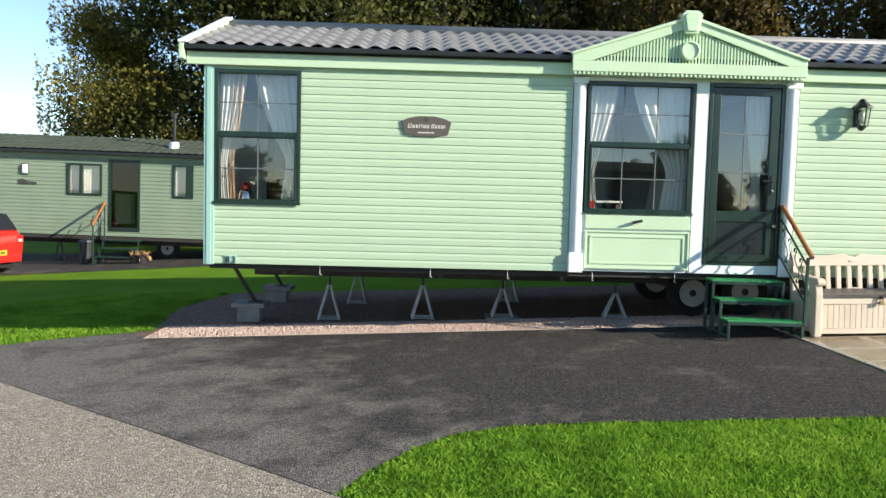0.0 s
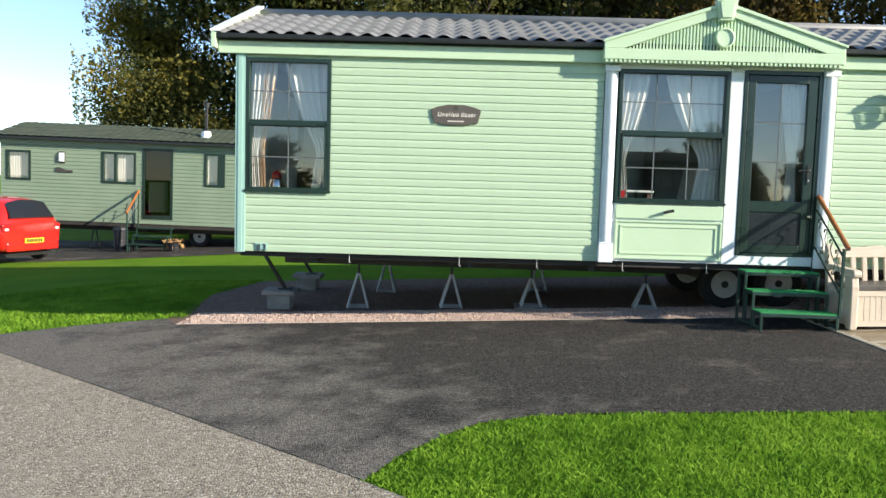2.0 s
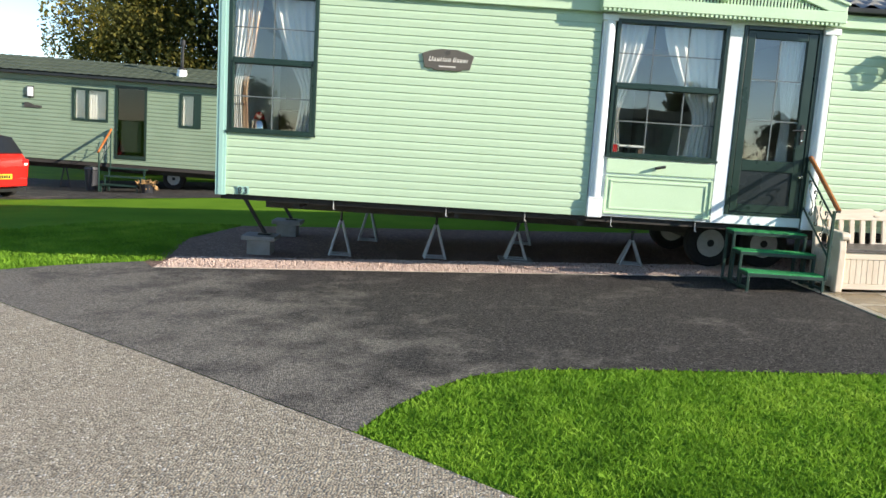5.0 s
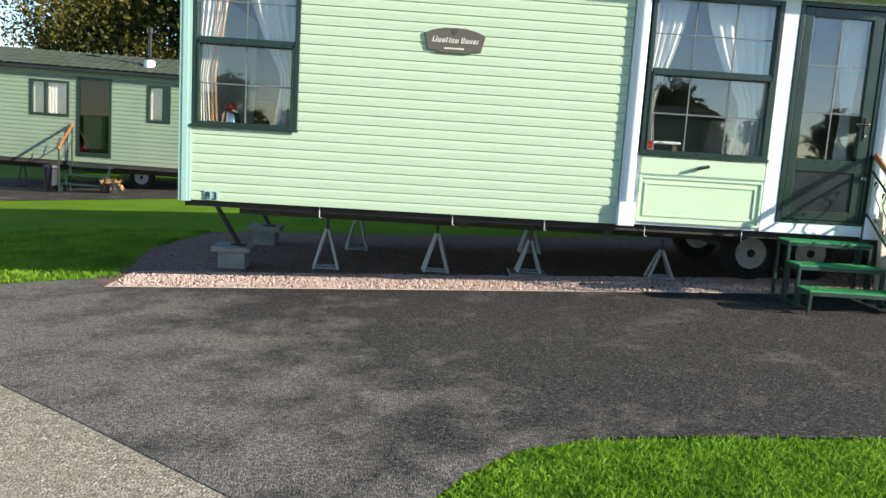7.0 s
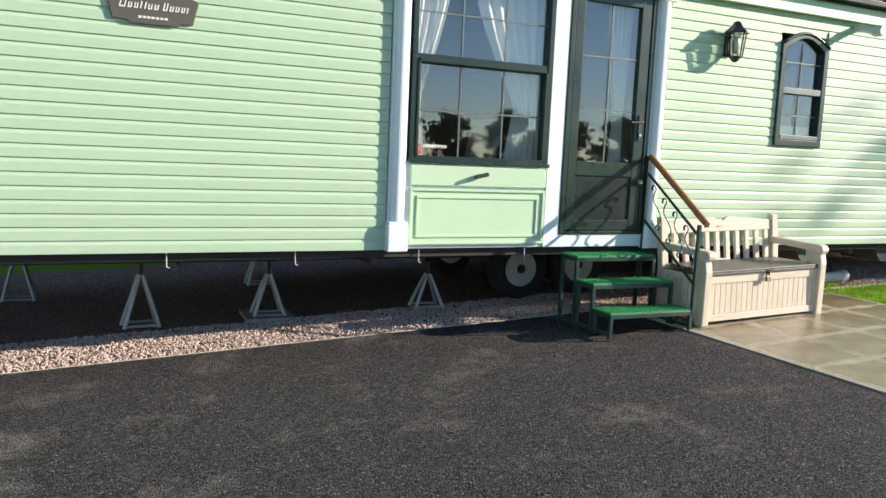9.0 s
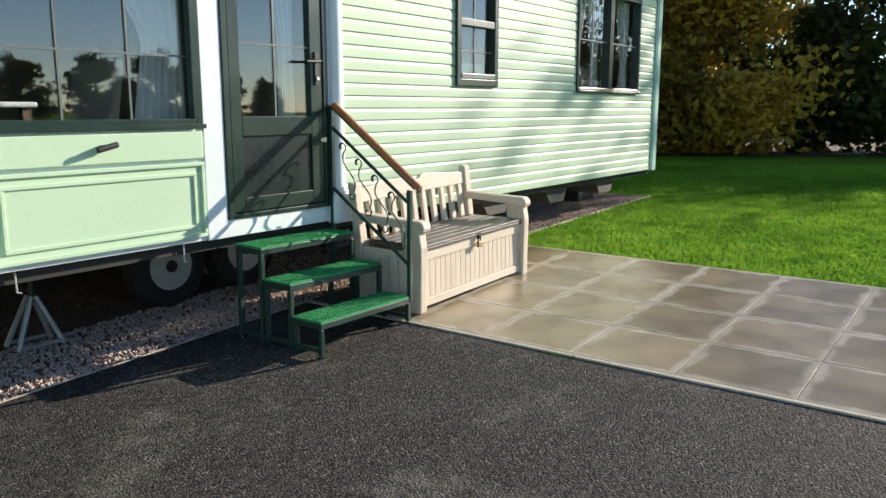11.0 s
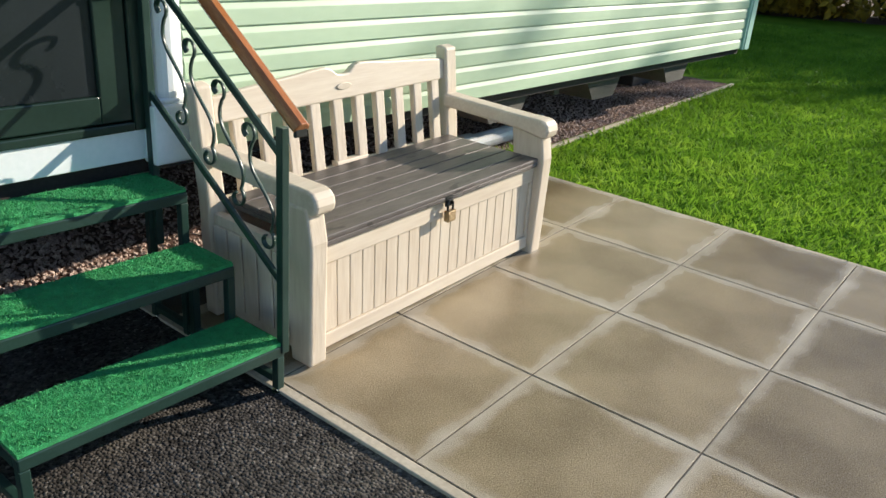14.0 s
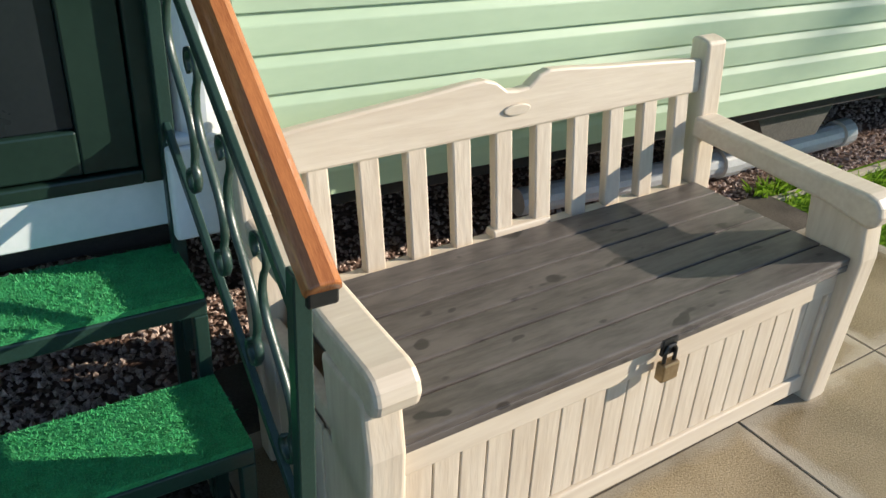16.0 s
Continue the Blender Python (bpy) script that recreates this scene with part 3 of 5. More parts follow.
def sash_window(x0, x1, z0, z1, zm, cols, name="window", arch=0.0):
    """Dark framed window: outer frame, middle rail, panes and slim glazing bars."""
    win = new(name)
    win.parent = van
    f = 0.045
    parts = [(x0, x0 + f, -0.03, 0.07, z0, z1), (x1 - f, x1, -0.03, 0.07, z0, z1), (x0 + f, x1 - f, -0.03, 0.07, z0, z0 + f), (x0 + f, x1 - f, -0.03, 0.07, z1 - f, z1)]
    boxes("frame", win, M_FRAME, parts, 0.006)
    if zm:
        boxes("sash_rail", win, M_FRAME, [(x0 + f, x1 - f, -0.022, 0.05, zm - 0.035, zm + 0.035)], 0.006)
        halves = [(z0 + f, zm - 0.035), (zm + 0.035, z1 - f)]
        boxes("vent_sash", win, M_FRAME, [(x0 + f, x0 + f + 0.022, -0.038, 0.01, z0 + f, zm), (x1 - f - 0.022, x1 - f, -0.038, 0.01, z0 + f, zm), (x0 + f, x1 - f, -0.038, 0.01, zm - 0.028, zm)], 0.004)
    else:
        halves = [(z0 + f, z1 - f)]
    for a, b in halves:
        boxes("pane", win, M_GLASS, [(x0 + f, x1 - f, 0.018, 0.022, a, b)]).visible_shadow = False
        bars = [(x0 + f + (x1 - x0 - 2 * f) * k / cols - 0.006, x0 + f + (x1 - x0 - 2 * f) * k / cols + 0.006, 0.010, 0.016, a, b) for k in range(1, cols)]
        mid = (a + b) / 2
        bars.append((x0 + f, x1 - f, 0.009, 0.015, mid - 0.006, mid + 0.006))
        boxes("glazing_bar", win, M_BAR, bars)
    boxes("sill", win, M_FRAME, [(x0 - 0.01, x1 + 0.01, -0.045, -0.031, z0 - 0.012, z0 + 0.014)], 0.003)
    return win


sash_window(-2.335, -1.38, 1.474, 2.95, 2.235, 2)
sash_window(1.815, 3.04, 1.467, 2.935, 2.23, 3)
for xa, xb in ((7.72, 8.535), (8.535, 9.35)):
    sash_window(xa, xb, 1.74, 2.82, None, 2)
boxes("window_hood", van, M_WHITE, [(7.66, 9.41, -0.07, -0.018, 2.83, 2.85)], 0.004)


def arched_window(x0, x1, z0, z1, rise):
    win = new("window")
    win.parent = van
    f, n = 0.06, 12
    top = [(x1 + (x0 - x1) * k / n, z1 + rise * math.sin(math.pi * k / n)) for k in range(n + 1)]
    inner = [(x1 - f + (x0 - x1 + 2 * f) * k / n, z1 - f * 0.6 + rise * math.sin(math.pi * k / n)) for k in range(n + 1)]
    bm = bmesh.new()
    outer_line = [(x0, z0), (x1, z0)] + top
    inner_line = [(x0 + f, z0 + f), (x1 - f, z0 + f)] + inner
    for ya, yb in ((-0.035, 0.06),):
        rings = [[bm.verts.new((x, y, z)) for x, z in line] for y in (ya, yb) for line in (outer_line, inner_line)]
        m = len(outer_line)
        for a, b in ((0, 1), (2, 3), (0, 2), (1, 3)):
            for k in range(m):
                j = (k + 1) % m
                bm.faces.new((rings[a][k], rings[a][j], rings[b][j], rings[b][k]))
    finish("frame", bm, M_FRAME, win, 0.006)
    bm = bmesh.new()
    prism(bm, inner_line, 0.018, 0.022)
    finish("pane", bm, M_GLASS, win).visible_shadow = False
    zm = (z0 + z1) / 2 + 0.05
    boxes("sash_rail", win, M_BAR, [(x0 + f, x1 - f, -0.03, 0.015, zm - 0.03, zm + 0.03)], 0.006)
    boxes("sill", win, M_BAR, [(x0 + f, x1 - f, -0.04, 0.015, z0 + f, z0 + f + 0.045)], 0.006)
    q = (zm + z0) / 2 + 0.03
    boxes("glazing_bar", win, M_BAR, [(x0 + f, x1 - f, 0.006, 0.013, q - 0.006, q + 0.006), (x0 + f, x1 - f, 0.006, 0.013, z1 - 0.16, z1 - 0.148), ((x0 + x1) / 2 - 0.005, (x0 + x1) / 2 + 0.005, 0.010, 0.016, z0 + 0.1, z1 + 0.03)])
    # dark arch moulding standing proud of the cladding
    bm = bmesh.new()
    tube(bm, [(x, -0.03, z + 0.012) for x, z in top], 0.016, 8)
    finish("arch_moulding", bm, M_FRAME, win, smooth=True)


arched_window(5.55, 6.175, 1.75, 2.69, 0.11)


def entrance():
    """White pillars, the panelled front under the bay window and the half glazed door."""
    boxes("bay_backing", van, M_WHITE, [(1.80, 3.04, -0.004, 0.05, 0.80, 1.462), (3.0415, 3.188, -0.022, 0.06, 0.80, 2.99), (3.19, 4.055, -0.018, 0.06, 0.80, 0.905), (1.80, 3.04, -0.02, 0.06, 2.937, 2.99), (3.19, 4.055, -0.02, 0.06, 2.955, 2.99)], 0.004)
    for xa, xb in ((1.66, 1.80), (4.06, 4.21)):
        bm = bmesh.new()
        box(bm, xa, xb, -0.02, 0.06, 0.80, 2.99)
        mid, half = (xa + xb) / 2, (xb - xa) / 2 - 0.018
        arc = [(mid + half * math.cos(math.pi * k / 10), -0.0199 - 0.05 * math.sin(math.pi * k / 10)) for k in range(11)]
        lo, hi = [bm.verts.new((x, y, 1.0)) for x, y in arc], [bm.verts.new((x, y, 2.91)) for x, y in arc]
        for k in range(10):
            bm.faces.new((lo[k], lo[k + 1], hi[k + 1], hi[k]))
        bm.faces.new(lo)
        bm.faces.new(hi)
        box(bm, xa - 0.012, xb + 0.012, -0.08, -0.001, 0.785, 0.99)
        box(bm, xa - 0.006, xb + 0.006, -0.074, -0.001, 0.99, 1.01)
        box(bm, xa - 0.012, xb + 0.012, -0.075, -0.001, 2.90, 2.97)
        finish("pillar", bm, M_WHITE, van, 0.008)
    panel = new("bay_panel")
    panel.parent = van
    boxes("drawer_front", panel, M_GREEN_TRIM, [(1.835, 3.03, -0.03, -0.005, 1.285, 1.44)], 0.006)
    bm = bmesh.new()
    x0, x1, z0, z1 = 1.835, 3.03, 0.83, 1.265
    box(bm, x0, x1, -0.018, -0.005, z0, z1)
    for a, y in ((0.0, -0.032), (0.055, -0.028)):
        for it in ((x0 + a, x1 - a, z0 + a, z0 + a + 0.022), (x0 + a, x1 - a, z1 - a - 0.022, z1 - a), (x0 + a, x0 + a + 0.022, z0 + a + 0.022, z1 - a - 0.022), (x1 - a - 0.022, x1 - a, z0 + a + 0.022, z1 - a - 0.022)):
            box(bm, it[0], it[1], y, -0.018, it[2], it[3])
    finish("raised_panel", bm, M_GREEN_TRIM, panel, 0.004)
    bm = bmesh.new()
    tube(bm, [(2.40, -0.035, 1.365), (2.40, -0.075, 1.37)], 0.018, 10)
    tube(bm, [(2.36, -0.08, 1.36), (2.47, -0.075, 1.385)], 0.016, 8)
    finish("latch", bm, M_BLACK, panel)
    door = new("door")
    door.parent = van
    dx0, dx1, dz0, dz1 = 3.19, 4.055, 0.905, 2.953
    boxes("door_frame", door, M_FRAME, [(dx0, dx0 + 0.045, -0.03, 0.05, dz0, dz1), (dx1 - 0.045, dx1, -0.03, 0.05, dz0, dz1), (dx0 + 0.045, dx1 - 0.045, -0.03, 0.05, dz1 - 0.045, dz1), (dx0 + 0.045, dx1 - 0.045, -0.03, 0.05, dz0, dz0 + 0.03)], 0.005)
    a, b = dx0 + 0.05, dx1 - 0.05
    gx0, gx1, gz0, gz1 = 3.325, 3.90, 1.52, 2.82
    boxes("door_leaf", door, M_FRAME, [(a, gx0, -0.022, 0.035, dz0 + 0.035, dz1 - 0.05), (gx1, b, -0.022, 0.035, dz0 + 0.035, dz1 - 0.05), (gx0, gx1, -0.022, 0.035, gz1, dz1 - 0.05), (gx0, gx1, -0.022, 0.035, 1.40, gz0), (gx0, gx1, -0.022, 0.035, dz0 + 0.035, 1.03)], 0.005)
    boxes("door_panel", door, M_DOORPANEL, [(gx0, gx1, -0.008, 0.02, 1.03, 1.40)], 0.003)
    boxes("pane", door, M_GLASS, [(gx0, gx1, 0.004, 0.008, gz0, gz1)]).visible_shadow = False
    boxes("glazing_bar", door, M_BAR, [((gx0 + gx1) / 2 - 0.006, (gx0 + gx1) / 2 + 0.006, -0.003, 0.003, gz0, gz1)] + [(gx0, gx1, -0.004, 0.002, gz0 + (gz1 - gz0) * k / 3 - 0.006, gz0 + (gz1 - gz0) * k / 3 + 0.006) for k in (1, 2)])
    bm = bmesh.new()
    box(bm, 3.935, 3.965, -0.034, -0.022, 1.72, 1.93)
    tube(bm, [(3.95, -0.03, 1.87), (3.95, -0.07, 1.87), (3.94, -0.075, 1.87), (3.82, -0.075, 1.865)], 0.010, 8)
    finish("handle", bm, M_BLACK, door)
    bm = bmesh.new()
    lathe(bm, [(0.012, -0.045), (0.014, -0.02)], (3.95, 0, 1.76), 'Y', 12)
    finish("lock_cylinder", bm, M_CHROME, door)
    boxes("door_latch", door, M_CHROME, [(3.96, 4.01, -0.05, -0.03, 1.345, 1.375)], 0.004)


entrance()


def pediment():
    """Moulded porch head: gable outline, fluted field, keystone and roundel."""
    head = new("pediment")
    head.parent = van
    head.location = (0, -0.07, 0)
    xl, xr, xc, zb, zs, za = 1.60, 4.20, 2.885, 3.01, 3.215, 3.63
    bm = bmesh.new()
    prism(bm, [(xl, zb), (xr, zb), (xr, zs), (xc, za), (xl, zs)], -0.075, 0.4)
    finish("back_board", bm, M_GREEN_TRIM, head)
    bm = bmesh.new()
    prism(bm, [(xl, zb), (xr, zb), (xr, zb + 0.115), (xl, zb + 0.115)], -0.125, -0.0751)
    s = (za - zs) / (xc - xl)
    t = 0.115
    prism(bm, [(xl, zb + 0.115), (xl + 0.2, zb + 0.115), (xc, za - t), (xc, za), (xl, zs)], -0.12, -0.0752)
    prism(bm, [(xr - 0.2, zb + 0.115), (xr, zb + 0.115), (xr, zs), (xc, za), (xc, za - t)], -0.12, -0.0752)
    prism(bm, [(xl - 0.015, zs - 0.03), (xc, za - 0.03), (xr + 0.015, zs - 0.03), (xr + 0.015, zs), (xc, za + 0.012), (xl - 0.015, zs)], -0.14, -0.1201)
    finish("moulding", bm, M_GREEN_TRIM, head, 0.006)
    bm = bmesh.new()
    x = xl + 0.24
    while x < xr - 0.24:
        top = za - t - abs(x - xc) * (za - t - zb - 0.115) / (xc - xl - 0.2) - 0.005
        if top > zb + 0.13:
            prism(bm, [(x, zb + 0.115), (x + 0.018, zb + 0.115), (x + 0.018, top), (x, top)], -0.097, -0.0753)
        x += 0.036
    finish("fluting", bm, M_GREEN_TRIM, head)
    bm = bmesh.new()
    for k in range(52):
        xx = xl + 0.02 + k * (xr - xl - 0.04) / 52
        box(bm, xx, xx + 0.027, -0.118, -0.09, zb - 0.03, zb)
    box(bm, xl, xr, -0.085, -0.03, zb - 0.03, zb)
    finish("dentils", bm, M_GREEN_TRIM, head)
    bm = bmesh.new()
    lathe(bm, [(0.105, -0.076), (0.105, -0.15), (0.09, -0.155), (0.085, -0.14), (0.0005, -0.137)], (xc, 0, zb + 0.25), 'Y', 28)
    finish("roundel", bm, M_GREEN_TRIM, head)
    bm = bmesh.new()
    prism(bm, [(xc - 0.075, za - 0.19), (xc + 0.075, za - 0.19), (xc + 0.115, za + 0.02), (xc + 0.07, za + 0.06), (xc - 0.07, za + 0.06), (xc - 0.115, za + 0.02)], -0.165, -0.0754)
    prism(bm, [(xc - 0.055, za - 0.165), (xc + 0.055, za - 0.165), (xc + 0.085, za + 0.0), (xc + 0.05, za + 0.03), (xc - 0.05, za + 0.03), (xc - 0.085, za + 0.0)], -0.18, -0.165)
    finish("keystone", bm, M_GREEN_TRIM, head, 0.008)


pediment()


def plaque():
    top = new("name_plaque")
    top.parent = van
    cx, cz = 0.015, 2.378
    out = [(-0.282, 0.055), (-0.245, -0.092), (-0.165, -0.096), (-0.145, -0.114), (0.145, -0.114), (0.165, -0.096), (0.245, -0.092), (0.282, 0.055), (0.20, 0.088), (0.09, 0.112), (-0.09, 0.112), (-0.20, 0.088)]
    bm = bmesh.new()
    prism(bm, [(cx + x, cz + z) for x, z in out], -0.03, -0.012)
    finish("plate", bm, M_BROWN, top, 0.006)
    # the name is drawn as plain slanted bars
    bars = ((-0.205, 0.046, 0.05), (-0.155, 0.03, 0.034), (-0.118, 0.03, 0.034), (-0.082, 0.018, 0.046), (-0.056, 0.011, 0.044), (-0.036, 0.032, 0.034), (0.002, 0.032, 0.034), (0.055, 0.034, 0.05), (0.095, 0.03, 0.034), (0.13, 0.03, 0.034), (0.166, 0.028, 0.034), (0.2, 0.018, 0.034))
    for x, w, h in bars:
        bm = bmesh.new()
        a, b, lean, t = cx + x, cx + x + w * 0.8, 0.22 * h, 0.008
        prism(bm, [(a, cz - 0.02), (a + t, cz - 0.02), (a + t + lean, cz - 0.02 + h), (a + lean, cz - 0.02 + h)], -0.033, -0.0302)
        if w > 0.02:
            prism(bm, [(b - t, cz - 0.02), (b, cz - 0.02), (b + lean, cz - 0.02 + h), (b - t + lean, cz - 0.02 + h)], -0.033, -0.0302)
            prism(bm, [(a + t, cz - 0.02), (b - t, cz - 0.02), (b - t, cz - 0.012), (a + t, cz - 0.012)], -0.0328, -0.0302)
        finish("letter_bar", bm, M_LETTER, top)
    for k in range(7):
        boxes("small_letter_bar", top, M_LETTER, [(cx - 0.09 + k * 0.026, cx - 0.07 + k * 0.026, -0.033, -0.0302, cz - 0.078, cz - 0.064)])
    bm = bmesh.new()
    lathe(bm, [(0.026, -0.0302), (0.026, -0.034)], (cx, 0, cz + 0.075), 'Y', 16)
    finish("emblem", bm, M_CHASSIS, top)


plaque()


def wall_lantern():
    lamp = new("wall_lantern")
    lamp.parent = van
    cx, cz, cy = 4.88, 2.63, -0.115
    bm = bmesh.new()
    def six(r, z):
        return [bm.verts.new((cx + r * math.cos(math.pi / 3 * k + 0.5), cy + r * math.sin(math.pi / 3 * k + 0.5), z)) for k in range(6)]
    def skin(rings):
        for a, b in zip(rings, rings[1:]):
            for k in range(6):
                bm.faces.new((a[k], a[(k + 1) % 6], b[(k + 1) % 6], b[k]))
        bm.faces.new(rings[0][::-1])
        bm.faces.new(rings[-1])
    skin([six(0.112, cz + 0.072), six(0.108, cz + 0.084), six(0.052, cz + 0.135), six(0.03, cz + 0.172), six(0.008, cz + 0.18)])
    skin([six(0.02, cz - 0.175), six(0.045, cz - 0.145), six(0.062, cz - 0.13), six(0.056, cz - 0.125)])
    for k in range(6):
        a = math.pi / 3 * k + 0.5
        tube(bm, [(cx + 0.062 * math.cos(a), cy + 0.062 * math.sin(a), cz - 0.13), (cx + 0.084 * math.cos(a), cy + 0.084 * math.sin(a), cz + 0.075)], 0.006, 6)
    tube(bm, [(cx, cy, cz - 0.16), (cx, -0.06, cz - 0.12), (cx, -0.012, cz - 0.06)], 0.013, 8)
    box(bm, cx - 0.04, cx + 0.04, -0.03, -0.005, cz - 0.12, cz + 0.06)
    finish("cage", bm, M_BLACK, lamp)
    bm = bmesh.new()
    lathe(bm, [(0.02, cz - 0.10), (0.034, cz - 0.04), (0.032, cz + 0.02), (0.012, cz + 0.05)], (cx, cy, 0), 'Z', 14)
    finish("bulb_glass", bm, M_BULB, lamp, smooth=True)
    bm = bmesh.new()
    lathe(bm, [(0.055, cz - 0.128), (0.078, cz + 0.071)], (cx, cy, 0), 'Z', 6)
    finish("lantern_pane", bm, M_LANTERN_GLASS, lamp)
    spot = new("security_light")
    spot.parent = van
    bm = bmesh.new()
    tube(bm, [(6.53, -0.01, 2.93), (6.53, -0.10, 2.92), (6.55, -0.2, 2.89)], 0.035, 12)
    lathe(bm, [(0.045, -0.30), (0.05, -0.22), (0.03, -0.18)], (6.55, 0, 2.88), 'Y', 14)
    finish("casing", bm, M_PIPE, spot, 0.004)


wall_lantern()


def pitch_number():
    for i, ch in enumerate("83"):
        cu = bpy.data.curves.new("digit", 'FONT')
        cu.body, cu.size, cu.extrude = ch, 0.10, 0.003
        ob = new("digit", cu)
        me = bpy.data.meshes.new_from_object(ob)
        bpy.data.objects.remove(ob)
        me.materials.append(M_BLACK)
        o = new("digit", me)
        o.parent = van
        o.matrix_local = pose(-2.20 + 0.065 * i, -0.026, 0.805, 90, 0, 0)
    boxes("number_plate", van, M_CORNER, [(-2.21, -2.075, -0.022, -0.014, 0.80, 0.885)], 0.002)


pitch_number()


def underside():
    """Chassis beams, hanger hooks, waste outlets."""
    boxes("chassis_beam", van, M_CHASSIS, [(X0 + 0.3, X1 - 0.2, y - 0.03, y + 0.03, 0.55, 0.73) for y in (1.2, 2.6)] + [(x, x + 0.06, 0.15, 3.5, 0.66, 0.729) for x in (-1.6, 0.2, 1.6, 5.2, 7.0, 8.8)])
    for x in (-1.15, 0.1, 0.98, 1.95, 2.9):
        bm = bmesh.new()
        tube(bm, [(x, 0.03, 0.79), (x, 0.025, 0.69), (x + 0.02, 0.02, 0.685)], 0.0045, 6)
        finish("awning_hook", bm, M_PIPE, van)
    for x in (6.15, 7.35, 8.55):
        bm = bmesh.new()
        prism(bm, [(x, 0.731), (x + 0.5, 0.731), (x + 0.42, 0.58), (x + 0.12, 0.58)], 0.12, 0.6)
        finish("waste_tray", bm, M_CHASSIS, van)


underside()


def curtain(x0, x1, z0, z1, gather, name="curtain", mat=M_CURTAIN):
    """Cloth hung in folds and drawn aside; gather is the x to which the foot is pulled, with a tie two thirds down."""
    nx, nz = 36, 14
    verts, faces = [], []
    for j in range(nz + 1):
        t = j / nz
        tie = min(t / 0.68, 1.0) ** 1.4
        back = max(0.0, (t - 0.68) / 0.32) * 0.18
        for i in range(nx + 1):
            u = i / nx
            xt = x0 + (x1 - x0) * u
            xg = gather + (u - 0.5) * abs(x1 - x0) * 0.34
            x = xt + (xg - xt) * (tie - back)
            verts.append((x, 0.12 + 0.018 * math.sin(u * 34 + t * 1.5) + 0.004 * math.sin(u * 80), z1 + (z0 - z1) * t))
    w = nx + 1
    for j in range(nz):
        for i in range(nx):
            faces.append((j * w + i, j * w + i + 1, (j + 1) * w + i + 1, (j + 1) * w + i))
    ob = raw(name, verts, faces, mat, van)
    ob.data.shade_smooth()


curtain(-2.30, -2.0, 1.5, 2.93, -2.27)
curtain(-2.17, -2.02, 1.5, 2.93, -2.18, mat=M_CURTAIN_LINING)
curtain(-1.92, -1.40, 1.5, 2.93, -1.47)
curtain(1.84, 2.2, 1.5, 2.92, 1.88)
curtain(2.36, 3.02, 1.5, 2.92, 2.9)
curtain(7.75, 8.2, 1.78, 2.8, 7.9)
curtain(8.2, 8.53, 1.78, 2.8, 8.4)
curtain(8.56, 8.95, 1.78, 2.8, 8.7)
curtain(8.95, 9.33, 1.78, 2.8, 9.2)
curtain(3.66, 3.92, 1.52, 2.85, 3.82)
boxes("net_curtain", van, M_CURTAIN, [(5.56, 6.17, 0.14, 0.142, 1.76, 1.95)])

# things seen through the windows
def dining_chair(m):
    c = holder("dining_chair", m, "pale upholstered high-backed dining chair inside the caravan", "chair", "chairs at the caravan table")
    bm = bmesh.new()
    prism_x(bm, [(-0.22, 0.42), (0.22, 0.42), (0.22, 0.50), (-0.22, 0.52)], -0.22, 0.22)
    finish("seat", bm, M_CHAIR, c, 0.03)
    bm = bmesh.new()
    prism_x(bm, [(0.17, 0.48), (0.23, 0.48), (0.33, 0.98), (0.31, 1.02), (0.26, 1.0)], -0.20, 0.20)
    finish("backrest", bm, M_CHAIR, c, 0.025)
    for x in (-0.19, 0.19):
        for y in (-0.19, 0.19):
            bm = bmesh.new()
            tube(bm, [(x, y, 0.42), (x * 1.08, y * 1.08, 0)], 0.018, 8)
            finish("leg", bm, M_DARKWOOD, c)
    return c


FLOOR_Z = ZB + 0.062
ch = dining_chair(pose(2.62, 9.55, FLOOR_Z + 0.018, 0, -0.4, -80))
copy_thing(ch, pose(2.05, 10.4, FLOOR_Z + 0.016, 0, -0.4, 20))
tbl = holder("dining_table", pose(1.95, 9.75, FLOOR_Z + 0.014, 0, -0.4, 0), "white topped dining table inside the caravan", "table")
boxes("table_top", tbl, M_WHITE, [(-0.45, 0.45, -0.4, 0.4, 0.72, 0.75)], 0.01)
for x in (-0.4, 0.4):
    for y in (-0.35, 0.35):
        boxes("leg", tbl, M_DARKWOOD, [(x - 0.025, x + 0.025, y - 0.025, y + 0.025, 0, 0.719)])
sofa = holder("corner_sofa", pose(-1.5, 10.9, FLOOR_Z - 0.008, 0, -0.4, 0), "brown fabric sofa inside the caravan lounge", "sofa")
boxes("seat", sofa, M_DARKWOOD, [(-0.8, 1.2, -0.4, 0.5, 0, 0.45)], 0.05)
boxes("backrest", sofa, M_DARKWOOD, [(-0.8, 1.2, 0.5, 0.75, 0.0, 0.95)], 0.05)
cab = holder("sideboard", pose(-1.9, 9.2, FLOOR_Z - 0.012, 0, -0.4, 0), "dark wooden window shelf cabinet inside the lounge", "cabinet")
boxes("body", cab, M_DARKWOOD, [(-0.42, 0.45, -0.25, 0.2, 0, 0.63)], 0.01)
kettle = holder("kettle", pose(-2.06, 9.06, FLOOR_Z + 0.62, 0, 0, 0), "shiny metal kettle with a red lid on the window shelf", "kettle")
bm = bmesh.new()
lathe(bm, [(0.085, 0), (0.09, 0.03), (0.08, 0.11), (0.06, 0.14)], (0, 0, 0), 'Z', 18)
finish("body", bm, M_CHROME, kettle, smooth=True)
bm = bmesh.new()
lathe(bm, [(0.062, 0.14), (0.05, 0.19), (0.02, 0.22), (0.004, 0.225)], (0, 0, 0), 'Z', 18)
